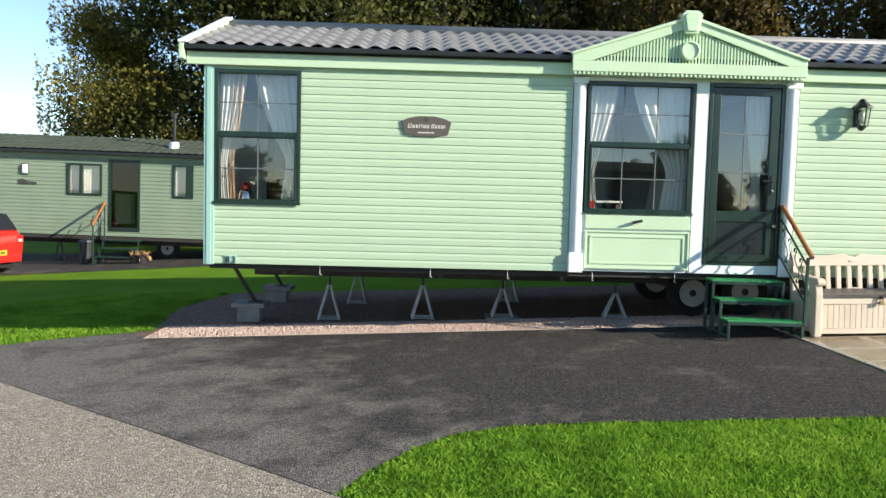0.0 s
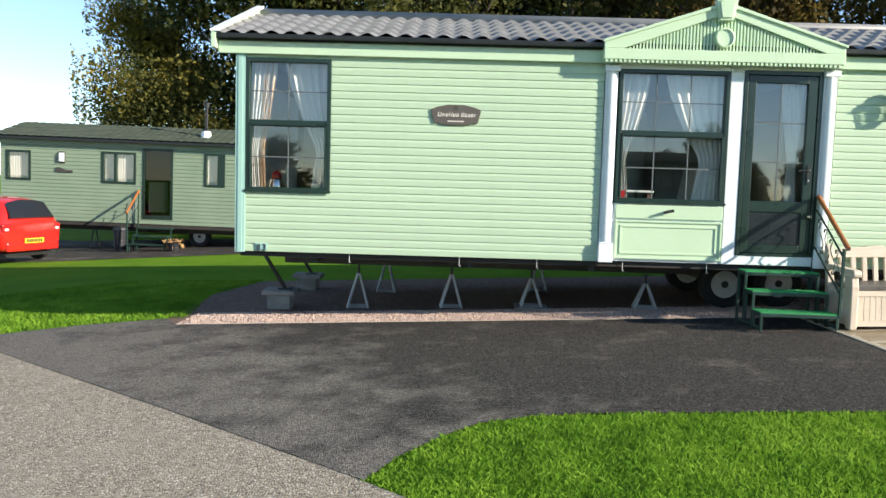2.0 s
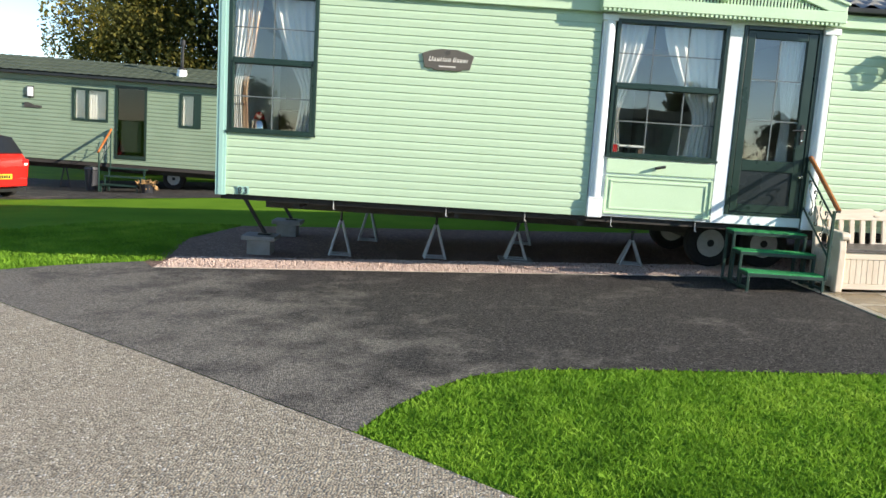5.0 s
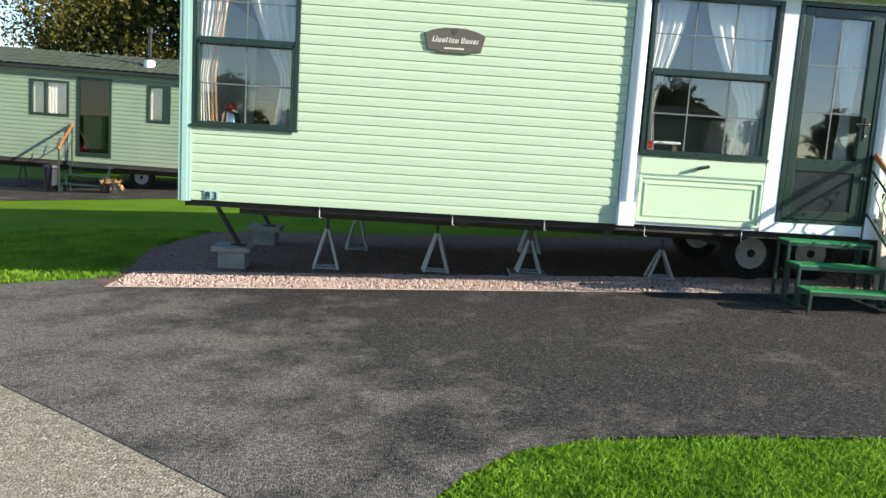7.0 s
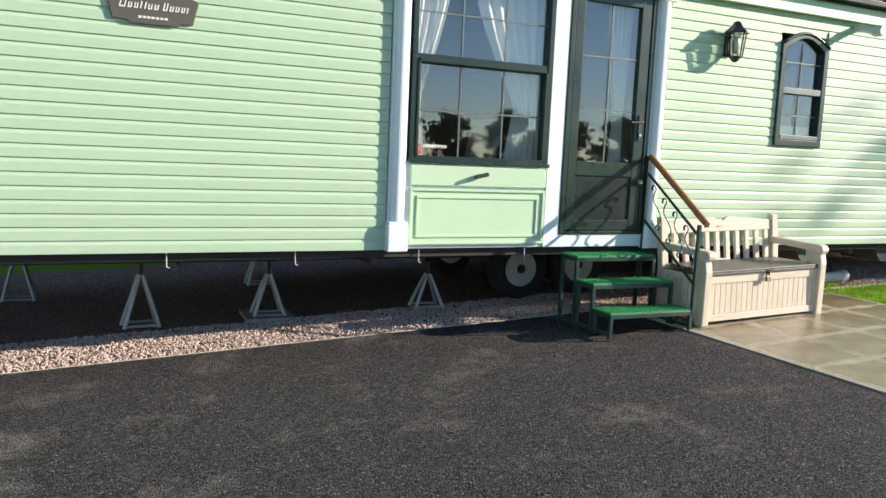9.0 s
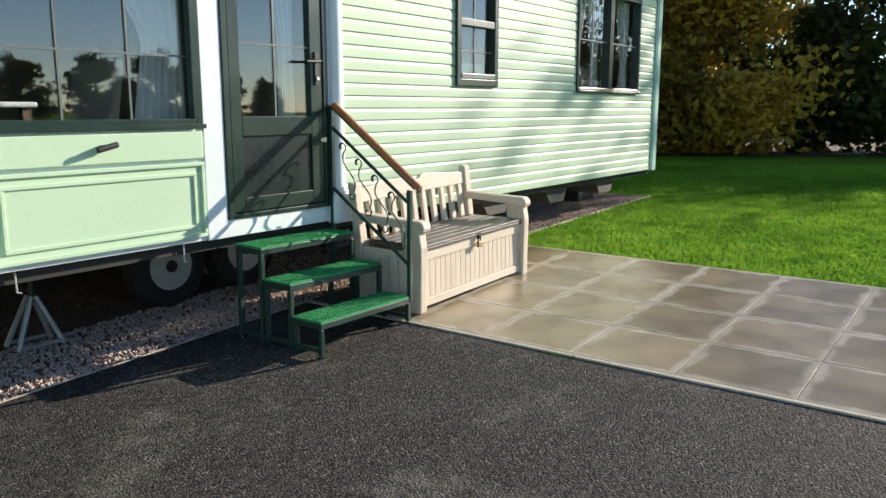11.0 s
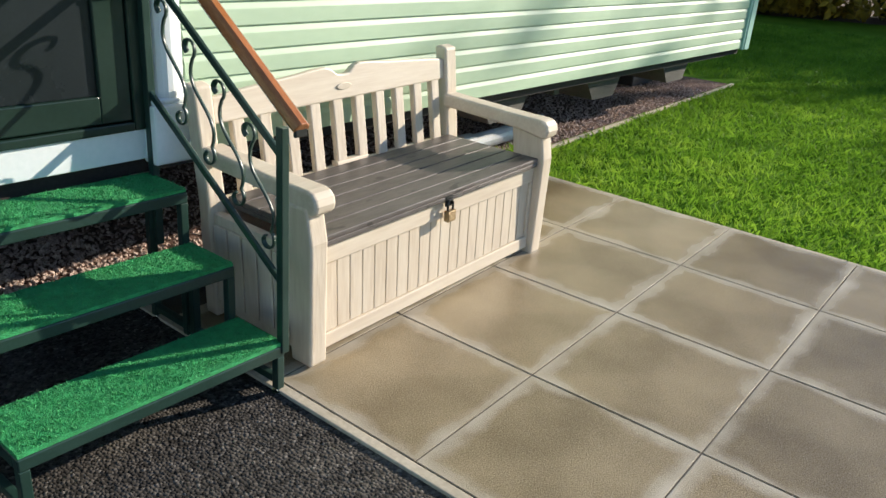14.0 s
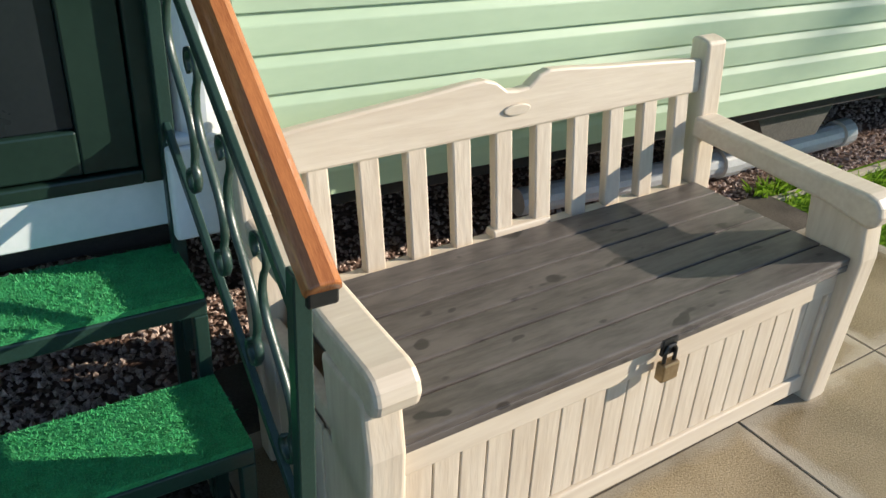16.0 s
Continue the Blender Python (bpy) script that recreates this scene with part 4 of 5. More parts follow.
finish("lid", bm, M_LAMPRED, kettle, smooth=True)
note = tagged(boxes("window_sticker", None, M_LAMPRED, [(1.865, 1.93, 8.806, 8.808, 1.53, 1.61)]), "small pinkish red sticker inside the window", "sticker")


# ---- supports under the caravan ----
def axle_stand(x, y, h, with_base):
    z = ground_z(x) + 0.008
    st = holder("axle_stand", pose(x, y, z, 0, 0, random.uniform(-8, 8)), "grey steel trestle jack stand under the caravan", "jack stand", "stands under the caravan")
    bm = bmesh.new()
    for sy in (-0.09, 0.09):
        for sx in (-1, 1):
            tube(bm, [(sx * 0.135, sy, 0.012), (sx * 0.012, sy * 0.3, h - 0.06)], 0.017, 6)
        tube(bm, [(-0.125, sy, 0.03), (0.125, sy, 0.03)], 0.014, 6)
    finish("legs", bm, M_STEEL, st)
    bm = bmesh.new()
    tube(bm, [(0, 0, h - 0.10), (0, 0, 0.545 + 0.007 * x - z)], 0.016, 8)
    box(bm, -0.05, 0.05, -0.04, 0.04, 0.545 + 0.007 * x - z, 0.549 + 0.007 * x - z)
    finish("screw_head", bm, M_CHASSIS, st)
    if with_base:
        boxes("base_slab", st, M_CONCRETE, [(-0.21, 0.21, -0.2, 0.2, 0.0, 0.03)], 0.005)


for x, y, h, b in ((-1.20, 10.14, 0.52, False), (0.02, 10.02, 0.50, False), (1.05, 9.98, 0.44, True), (2.46, 9.76, 0.38, False), (-0.95, 11.6, 0.56, False), (1.3, 11.5, 0.5, False), (5.6, 10.0, 0.25, False), (7.8, 10.0, 0.2, False)):
    axle_stand(x, y, h, b)


def corner_steady(x, y, lean):
    z = ground_z(x) + 0.008
    blk = tagged(boxes("concrete_block", None, M_CONCRETE, [(x - 0.15, x + 0.15, y - 0.15, y + 0.15, z, z + 0.19), (x - 0.215, x + 0.215, y - 0.21, y + 0.21, z + 0.191, z + 0.25)], 0.008), "weathered grey concrete block with a cap slab", "block", "blocks under corner legs")
    bm = bmesh.new()
    tube(bm, [(x + 0.05, y, z + 0.265), (x - lean, y, 0.72)], 0.028, 4)
    box(bm, x - 0.03, x + 0.13, y - 0.06, y + 0.06, z + 0.2505, z + 0.27)
    leg = finish("steady_jack", bm, M_BLACK, None)
    tagged(leg, "black steel corner jack slanting down to a block", "steady leg", "corner legs")


corner_steady(-2.24, 10.25, 0.30)
corner_steady(-2.22, 12.1, 0.30)


def wheel(x, y):
    z = ground_z(x) + 0.008 + 0.30
    w = holder("caravan_wheel", pose(x, y, z), "black tyre with a dull grey steel rim", "wheel", "caravan wheels")
    bm = bmesh.new()
    lathe(bm, [(0.17, -0.08), (0.20, -0.095), (0.275, -0.09), (0.30, -0.06), (0.30, 0.06), (0.275, 0.09), (0.17, 0.09)], (0, 0, 0), 'Y', 28)
    finish("tyre", bm, M_TYRE, w, smooth=False)
    bm = bmesh.new()
    lathe(bm, [(0.172, -0.082), (0.165, -0.07), (0.12, -0.06), (0.085, -0.085), (0.045, -0.085), (0.045, -0.075), (0.004, -0.075)], (0, 0, 0), 'Y', 24)
    finish("rim", bm, M_RIM, w)
    bm = bmesh.new()
    lathe(bm, [(0.046, -0.086), (0.04, -0.10), (0.005, -0.10)], (0, 0, 0), 'Y', 16)
    finish("hub", bm, M_BLACK, w)
    return w


for x in (3.45, 4.12):
    wheel(x, 9.84)
    wheel(x, 11.4)
ax = new("axle")
ax.parent = van
boxes("beam", ax, M_CHASSIS, [(3.40, 4.2, 1.2, 2.55, 0.42, 0.50)])


# ---- steps with handrail ----
def steps():
    gz = ground_z(3.6) + 0.01
    st = holder("entrance_steps", pose(0, 0, 0), "dark green steel steps with green artificial turf treads", "steps")
    xa, xb = 3.235, 4.05
    for yf, zt in ((8.05, 0.395), (8.295, 0.585), (8.54, 0.772)):
        bm = bmesh.new()
        for y in (yf, yf + 0.205):
            box(bm, xa, xb, y, y + 0.03, zt - 0.045, zt - 0.008)
        for x in (xa, xb - 0.03):
            box(bm, x, x + 0.03, yf + 0.03, yf + 0.205, zt - 0.045, zt - 0.008)
        finish("tread_frame", bm, M_RAIL, st, 0.004)
        bm = bmesh.new()
        bmesh.ops.create_grid(bm, x_segments=40, y_segments=14, size=0.5)
        for v in bm.verts:
            v.co.x = (xa + xb) / 2 + v.co.x * (xb - xa - 0.006)
            v.co.y = yf + 0.118 + v.co.y * 0.228
            v.co.z = zt + 0.004 + random.uniform(-0.0008, 0.0008)
        r = bmesh.ops.extrude_face_region(bm, geom=bm.faces[:])
        for v in r["geom"]:
            if isinstance(v, bmesh.types.BMVert):
                v.co.z = zt - 0.0075
        finish("turf_tread", bm, M_TURF, st)
        n = 9000
        rng = np.random.RandomState(int(zt * 1000))
        px, py, a = rng.uniform(xa + 0.004, xb - 0.004, n), rng.uniform(yf + 0.005, yf + 0.23, n), rng.uniform(0, 6.28, n)
        bend, hh = rng.normal(size=(n, 2)) * 0.004, rng.uniform(0.005, 0.010, n)
        z = np.full(n, zt + 0.002)
        v = np.stack([np.stack([px - np.cos(a) * 0.0016, py - np.sin(a) * 0.0016, z], -1), np.stack([px + np.cos(a) * 0.0016, py + np.sin(a) * 0.0016, z], -1), np.stack([px + bend[:, 0], py + bend[:, 1], z + hh], -1)], 1)
        tagged(raw("turf_fibre", v.reshape(-1, 3).tolist(), np.arange(3 * n).reshape(-1, 3).tolist(), M_TURF_FIBRE, st), kind="stuff")
        for x in (xa + 0.014, xb - 0.014):
            for y in (yf + 0.014, yf + 0.215):
                z0 = ground_z(x) + 0.012
                boxes("leg", st, M_RAIL, [(x - 0.014, x + 0.014, y - 0.014, y + 0.014, z0 + 0.02, zt - 0.0451)], 0.003)
    for x in (xa + 0.014, xb - 0.014):
        boxes("base_rail", st, M_RAIL, [(x - 0.012, x + 0.012, 8.08, 8.74, ground_z(x) + 0.05, ground_z(x) + 0.075)], 0.003)
    for x in (xa + 0.014, xb - 0.014):
        for y in (8.064, 8.75):
            z0 = ground_z(x) + 0.012
            bm = bmesh.new()
            lathe(bm, [(0.022, z0), (0.022, z0 + 0.008), (0.009, z0 + 0.012), (0.009, z0 + 0.03)], (x, y, 0), 'Z', 14)
            finish("levelling_foot", bm, M_CHROME, st)
    rail = new("handrail")
    rail.parent = st
    x = 4.052
    bm = bmesh.new()
    box(bm, x - 0.014, x + 0.014, 8.046, 8.074, 0.36, 1.085)
    box(bm, x - 0.014, x + 0.014, 8.722, 8.75, 0.52, 1.615)

    def bar(y0, z0, y1, z1, h=0.014):
        prism_x(bm, [(y0, z0 - h), (y1, z1 - h), (y1, z1 + h), (y0, z0 + h)], x - 0.007, x + 0.007)
    bar(8.074, 1.005, 8.722, 1.465)
    bar(8.074, 0.605, 8.722, 1.055)
    bar(8.02, 1.095, 8.74, 1.608, 0.008)
    finish("posts_and_bars", bm, M_RAIL, rail, 0.003)
    bm = bmesh.new()
    n = 14
    rows = []
    d = Vector((0, 0.735, 0.525)).normalized()
    up = Vector((0, -d.z, d.y))
    prof = [(-0.024, 0.0), (0.024, 0.0), (0.027, 0.010), (0.022, 0.026), (0.010, 0.034), (-0.010, 0.034), (-0.022, 0.026), (-0.027, 0.010)]
    for k in (0, 1):
        o = Vector((x, 7.985, 1.085)) + d * (0.90 * k)
        rows.append([bm.verts.new(o + Vector((px, 0, 0)) + up * pz) for px, pz in prof])
    for k in range(len(prof)):
        j = (k + 1) % len(prof)
        bm.faces.new((rows[0][k], rows[0][j], rows[1][j], rows[1][k]))
    bm.faces.new(rows[0][::-1])
    bm.faces.new(rows[1])
    ob = finish("wooden_grip", bm, M_WOOD, rail, 0.004)
    tagged(ob, "varnished orange-brown wooden grip")
    bm = bmesh.new()
    for k in range(4):
        y = 8.17 + 0.142 * k
        zl, zu = 0.605 + (y - 8.074) * 0.694, 1.005 + (y - 8.074) * 0.71
        top, bot = Vector((x, y + 0.03, zu + 0.0)), Vector((x, y - 0.02, zl + 0.01))
        pts = []
        for i in range(13):
            a = radians(-60 + 300 * i / 12)
            r = 0.014 + 0.022 * i / 12
            pts.append(Vector((x, y + 0.045 + r * math.cos(a) * 1.0, zu - 0.035 + r * math.sin(a))))
        pts2 = []
        for i in range(13):
            a = radians(240 - 300 * (12 - i) / 12)
            r = 0.036 - 0.022 * i / 12
            pts2.append(Vector((x, y - 0.04 - r * math.cos(a + math.pi) * 1.0 * -1, zl + 0.05 + r * math.sin(a + math.pi))))
        mid = []
        p, q = pts[-1], pts2[0]
        for i in range(1, 12):
            t = i / 12
            s = t * t * (3 - 2 * t)
            mid.append(Vector((x, p.y + (q.y - p.y) * s + 0.022 * math.sin(2 * math.pi * t), p.z + (q.z - p.z) * t)))
        tube(bm, pts + mid + pts2, 0.009, 6, flat=0.5)
    finish("scrollwork", bm, M_RAIL, rail, smooth=True)
    boxes("end_cap", rail, M_BLACK, [(x - 0.022, x + 0.022, 7.978, 7.99, 1.072, 1.108)], 0.004)


steps()


# ---- storage bench ----
def storage_bench(m):
    b = holder("storage_bench", m, "cream resin storage bench with a grey slatted lid", "bench")
    W = 0.70
    for s in (-1, 1):
        bm = bmesh.new()
        xa, xb = (-W, -W + 0.075) if s < 0 else (W - 0.075, W)
        prism_x(bm, [(-0.31, 0.0), (-0.215, 0.0), (-0.185, 0.30), (-0.15, 0.57), (-0.305, 0.57), (-0.325, 0.45)], xa, xb)
        finish("front_leg", bm, M_CREAM, b, 0.010, segments=3)
        bm = bmesh.new()
        prism_x(bm, [(0.20, 0.0), (0.27, 0.0), (0.265, 0.45), (0.31, 0.845), (0.29, 0.855), (0.245, 0.845), (0.205, 0.45)], xa, xb)
        finish("back_post", bm, M_CREAM, b, 0.010, segments=3)
        bm = bmesh.new()
        nose = [(-0.345 + 0.045 * (1 - math.cos(radians(a))) * 1.0 - 0.0, 0.582 + 0.045 * math.sin(radians(a))) for a in range(-60, 91, 30)]
        prism_x(bm, [(0.235, 0.585), (0.235, 0.645), (0.10, 0.638), (-0.18, 0.628)] + [(y, z) for y, z in nose[::-1]] + [(-0.20, 0.565)], xa - 0.006 * s - (0.012 if s > 0 else 0.0), xb - 0.006 * s + (0.012 if s < 0 else 0.0))
        finish("armrest", bm, M_CREAM_H, b, 0.012, segments=3)
        bm = bmesh.new()
        box(bm, xa + 0.02, xb - 0.02, -0.225, 0.21, 0.03, 0.405)
        for k in range(5):
            y = -0.2 + 0.08 * k
            box(bm, (xa if s < 0 else xb) - 0.012 * s - 0.006, (xa if s < 0 else xb) - 0.012 * s + 0.004, y + 0.004, y + 0.076, 0.07, 0.37)
        finish("side_panel", bm, M_CREAM, b, 0.004)
    ix = W - 0.076
    boxes("front_frame", b, M_CREAM_H, [(-ix, ix, -0.285, -0.255, 0.345, 0.415), (-ix, ix, -0.285, -0.255, 0.03, 0.085), (-ix, -ix + 0.02, -0.285, -0.255, 0.0851, 0.3449), (ix - 0.02, ix, -0.285, -0.255, 0.0851, 0.3449), (-ix, ix, 0.205, 0.235, 0.03, 0.415)], 0.004)
    boxes("front_backing", b, M_CREAM, [(-ix + 0.02, ix - 0.02, -0.258, -0.248, 0.086, 0.344)])
    n = 20
    w = (2 * ix - 0.04) / n
    for k in range(n):
        x = -ix + 0.02 + w * k
        boxes("front_slat", b, M_CREAM, [(x + 0.0016, x + w - 0.0016, -0.276, -0.2581, 0.0865, 0.3435)], 0.0025)
    # grey lid of planks
    for k in range(6):
        y = -0.305 + 0.0845 * k
        boxes("lid_plank", b, M_LID, [(-ix + 0.003, ix - 0.003, y + 0.002, y + 0.0825, 0.4367, 0.456)], 0.004)
    boxes("lid_base", b, M_LID, [(-ix + 0.004, ix - 0.004, -0.303, 0.20, 0.418, 0.4365)], 0.003)
    # backrest
    bm = bmesh.new()
    pts = []
    for k in range(41):
        x = -ix + 2 * ix * k / 40
        dip = max(0.0, 1 - abs(x) / 0.075)
        hump = 0.006 * math.exp(-((abs(x) - 0.12) / 0.10) ** 2)
        pts.append((x, 0.797 + 0.038 * (1 - (abs(x) / ix) ** 1.5) + hump - 0.034 * min(dip * 1.6, 1.0) * (1 if abs(x) < 0.085 else 0)))
    pts += [(ix, 0.705), (-ix, 0.705)]
    prism(bm, pts, 0.25, 0.285)
    turn = Matrix.Rotation(radians(-6), 4, 'X')
    ob = finish("top_rail", bm, M_CREAM_H, b, 0.007)
    ob.matrix_local = Matrix.Translation((0, 0.0, 0.0)) @ Matrix.Translation((0, 0.265, 0.74)) @ turn @ Matrix.Translation((0, -0.265, -0.74))
    for k in range(10):
        x = -0.521 + 0.1207 * k
        bm = bmesh.new()
        prism_x(bm, [(0.218, 0.44), (0.246, 0.44), (0.283, 0.725), (0.253, 0.725)], x - 0.026, x + 0.026)
        finish("back_slat", bm, M_CREAM, b, 0.005)
    bm = bmesh.new()
    prism_x(bm, [(0.205, 0.425), (0.25, 0.425), (0.25, 0.462), (0.215, 0.462)], -0.075, 0.105)
    prism_x(bm, [(0.2052, 0.415), (0.25, 0.415), (0.25, 0.443), (0.2052, 0.443)], -ix, ix)
    finish("back_sill", bm, M_CREAM_H, b, 0.004)
    bm = bmesh.new()
    prism(bm, [(-0.04 * math.cos(a) - 0.006, 0.758 + 0.014 * math.sin(a)) for a in (2 * math.pi * k / 16 for k in range(16))], 0.246, 0.262)
    finish("badge", bm, M_CREAM_H, b, 0.003)
    return b


BENCH = pose(4.872, 8.375, 0.05 * 4.872 + 0.026, 0, -2.2, 0)
storage_bench(BENCH)
lock = holder("padlock", BENCH @ pose(0.012, -0.31, 0.362), "small brass padlock on the bench lid clasp", "padlock")
bm = bmesh.new()
box(bm, -0.024, 0.024, -0.012, 0.012, -0.025, 0.02)
finish("body", bm, M_BRASS, lock, 0.004)
bm = bmesh.new()
tube(bm, [(-0.015, 0, 0.02), (-0.016, 0, 0.045), (-0.009, 0, 0.06), (0.006, 0, 0.062), (0.015, 0, 0.048), (0.015, 0, 0.02)], 0.0045, 8)
box(bm, -0.02, 0.02, 0.004, 0.012, 0.035, 0.075)
finish("shackle", bm, M_BLACK, lock)

# ---- waste pipes behind the bench ----
pz = ground_z(6) + 0.03
drain = holder("waste_pipe", pose(6.34, 9.22, pz + 0.055, 0, 0, 0), "grey plastic waste pipe lying on gravel under the caravan", "pipe")
bm = bmesh.new()
tube(bm, [(-0.9, 0.1, -0.02), (0.2, 0.0, 0.01), (0.95, -0.02, 0.04)], 0.055, 14)
tube(bm, [(0.9, -0.02, 0.04), (0.98, -0.02, 0.045)], 0.066, 14)
tube(bm, [(0.1, 0.005, 0.01), (0.2, 0.0, 0.012)], 0.066, 14)
finish("pipe", bm, M_PIPE, drain, smooth=False)
bm = bmesh.new()
tube(bm, [(-0.05, 0.03, 0.03), (-0.05, 0.05, 0.43)], 0.03, 12)
finish("riser", bm, M_PIPE, drain, smooth=True)


pier = holder("support_pier", pose(9.62, 9.75, ground_z(9.62) + 0.008), "dark painted block pier under the caravan corner", "support")
boxes("blocks", pier, M_BIN, [(-0.22, 0.22, -0.22, 0.22, 0, 0.37)], 0.008)
boxes("cap", pier, M_CONCRETE, [(-0.2, 0.2, -0.2, 0.2, 0.371, 0.385)], 0.004)

# ---- far caravan ----
def far_caravan(m, label, name="static_caravan"):
    v = holder(name, m, label, "caravan", "neighbouring caravans")
    L, D, zb, zt = 10.6, 3.1, 0.0, 2.15
    holes = [(0.15, 0.82, 1.05, 1.85), (2.73, 3.66, 1.05, 1.90), (3.84, 4.66, 0.13, 2.03), (5.5, 6.06, 1.06, 1.95)]
    bm = bmesh.new()
    xs = sorted({0.0, L, *(h[0] for h in holes), *(h[1] for h in holes)})
    row = 0.1
    for a, b in zip(xs, xs[1:]):
        hole = [h for h in holes if h[0] <= a and b <= h[1]]
        spans = [(zb, zt)] if not hole else [(zb, hole[0][2]), (hole[0][3], zt)]
        for s0, s1 in spans:
            box(bm, a, b, 0.0, 0.06, s0, s1)
            k = 0
            while zb + k * row < s1 - 0.02:
                z0, z1 = max(zb + k * row, s0), min(zb + (k + 1) * row, s1)
                if z1 - z0 > 0.02:
                    q = [bm.verts.new(p) for p in ((a, -0.02, z0), (b, -0.02, z0), (b, -0.016, z0 + (z1 - z0) * 0.7), (a, -0.016, z0 + (z1 - z0) * 0.7), (b, -0.001, z1), (a, -0.001, z1), (a, -0.001, z0), (b, -0.001, z0))]
                    bm.faces.new((q[0], q[1], q[2], q[3]))
                    bm.faces.new((q[3], q[2], q[4], q[5]))
                    bm.faces.new((q[6], q[7], q[1], q[0]))
                k += 1
    for x in (0.0, L - 0.06):
        box(bm, x, x + 0.06, 0.0601, D, zb, zt)
    box(bm, 0.06, L - 0.06, D - 0.06, D, zb, zt)
    finish("wall", bm, M_FAR_SIDING, v)
    boxes("floor_deck", v, M_UNDER, [(0, L, 0, D, zb - 0.1, zb - 0.002), (0.06, L - 0.06, 0.06, D - 0.06, zt - 0.02, zt)])
    bm = bmesh.new()
    ez, rz = zt + 0.06, zt + 0.54
    ov = 0.2
    n = 180
    vs, fs = [], []
    for s in range(5):
        for e in (0, 1):
            t = (s + e) / 5
            for i in range(n + 1):
                inset = 0.0
                x = -ov + inset + (L + 2 * ov - 2 * inset) * i / n
                vs.append((x, -ov + (D / 2 + ov) * t, ez + (rz - ez) * t + 0.022 * (1 - e) + 0.018 * abs(math.sin(x * 14))))
    w = n + 1
    for r in range(9):
        for i in range(n):
            fs.append((r * w + i, r * w + i + 1, (r + 1) * w + i + 1, (r + 1) * w + i))
    raw("roof_tiles", vs, fs, M_ROOF_GREEN, v)
    a = [bm.verts.new(p) for p in ((-ov, -ov, ez - 0.01), (L + ov, -ov, ez - 0.01), (L + ov, D + ov, ez - 0.01), (-ov, D + ov, ez - 0.01), (-ov, D / 2, rz - 0.01), (L + ov, D / 2, rz - 0.01))]
    for q in ((0, 1, 5, 4), (1, 2, 5), (2, 3, 4, 5), (3, 0, 4), (3, 2, 1, 0)):
        bm.faces.new([a[i] for i in q])
    finish("roof", bm, M_ROOF_GREEN, v)
    boxes("eaves", v, M_GUTTER, [(-ov, L + ov, -ov - 0.03, -ov + 0.03, ez - 0.07, ez)], 0.005)
    boxes("eaves_trim", v, M_FAR_SIDING, [(-0.05, L + 0.05, -0.06, -0.021, zt - 0.12, zt + 0.04)])
    for i, (x0, x1, z0, z1) in enumerate(holes):
        if i == 2:
            d = new("door")
            d.parent = v
            boxes("door_frame", d, M_FRAME, [(x0, x0 + 0.06, -0.03, 0.06, z0, z1), (x1 - 0.06, x1, -0.03, 0.06, z0, z1), (x0 + 0.06, x1 - 0.06, -0.03, 0.06, z1 - 0.07, z1), (x0 + 0.06, x1 - 0.06, -0.03, 0.06, z0, z0 + 0.1)])
            boxes("pane", d, M_GLASS_DARK, [(x0 + 0.06, x1 - 0.06, 0.0, 0.01, z0 + 0.1, z1 - 0.07)])
            boxes("door_back", d, M_CURTAIN, [(x0 + 0.14, x1 - 0.16, 0.05, 0.06, z0 + 0.2, z0 + 1.0)])
            continue
        wn_ = new("window")
        wn_.parent = v
        bars = [(x0, x0 + 0.06, -0.03, 0.06, z0, z1), (x1 - 0.06, x1, -0.03, 0.06, z0, z1), (x0 + 0.06, x1 - 0.06, -0.03, 0.06, z1 - 0.06, z1), (x0 + 0.06, x1 - 0.06, -0.03, 0.06, z0, z0 + 0.06)]
        if i == 1:
            bars.append(((x0 * 0.6 + x1 * 0.4) - 0.035, (x0 * 0.6 + x1 * 0.4) + 0.035, -0.03, 0.06, z0 + 0.06, z1 - 0.06))
        if i == 3:
            bars.append((x1 - 0.2, x1 - 0.06, -0.03, 0.06, z0 + 0.06, z1 - 0.06))
        boxes("frame", wn_, M_FRAME, bars)
        boxes("pane", wn_, M_GLASS, [(x0 + 0.06, x1 - 0.06, 0.0, 0.008, z0 + 0.06, z1 - 0.06)]).visible_shadow = False
        bm = bmesh.new()
        k = 0
        x = x0 + 0.07
        while x < x1 - 0.1:
            prism(bm, [(x, z0 + 0.06), (x + 0.035, z0 + 0.06), (x + 0.035, z1 - 0.06), (x, z1 - 0.06)], 0.07 + 0.012 * (k % 2), 0.09)
            x += 0.035
            k += 1
        finish("curtain", bm, M_CURTAIN, wn_)
    boxes("porch_light", v, M_WHITE, [(1.60, 1.74, -0.08, -0.02, 1.58, 1.82)], 0.01)
    boxes("light_rim", v, M_BLACK, [(1.585, 1.755, -0.05, -0.021, 1.55, 1.85)], 0.01)
    bm = bmesh.new()
    prism(bm, [(1.5, 1.30), (1.95, 1.30), (1.95, 1.36), (1.75, 1.37), (1.6, 1.43), (1.5, 1.42)], -0.04, -0.02)
    finish("name_badge", bm, M_CHASSIS, v)
    boxes("chassis", v, M_CHASSIS, [(0.4, L - 0.4, y, y + 0.08, -0.25, -0.1) for y in (0.5, 2.4)])
    bm = bmesh.new()
    lathe(bm, [(0.12, zt + 0.2), (0.1, zt + 0.46), (0.04, zt + 0.5), (0.04, zt + 1.05), (0.07, zt + 1.06), (0.07, zt + 1.2)], (5.36, 0.55, 0), 'Z', 14)
    finish("flue", bm, M_BLACK, v)
    bm = bmesh.new()
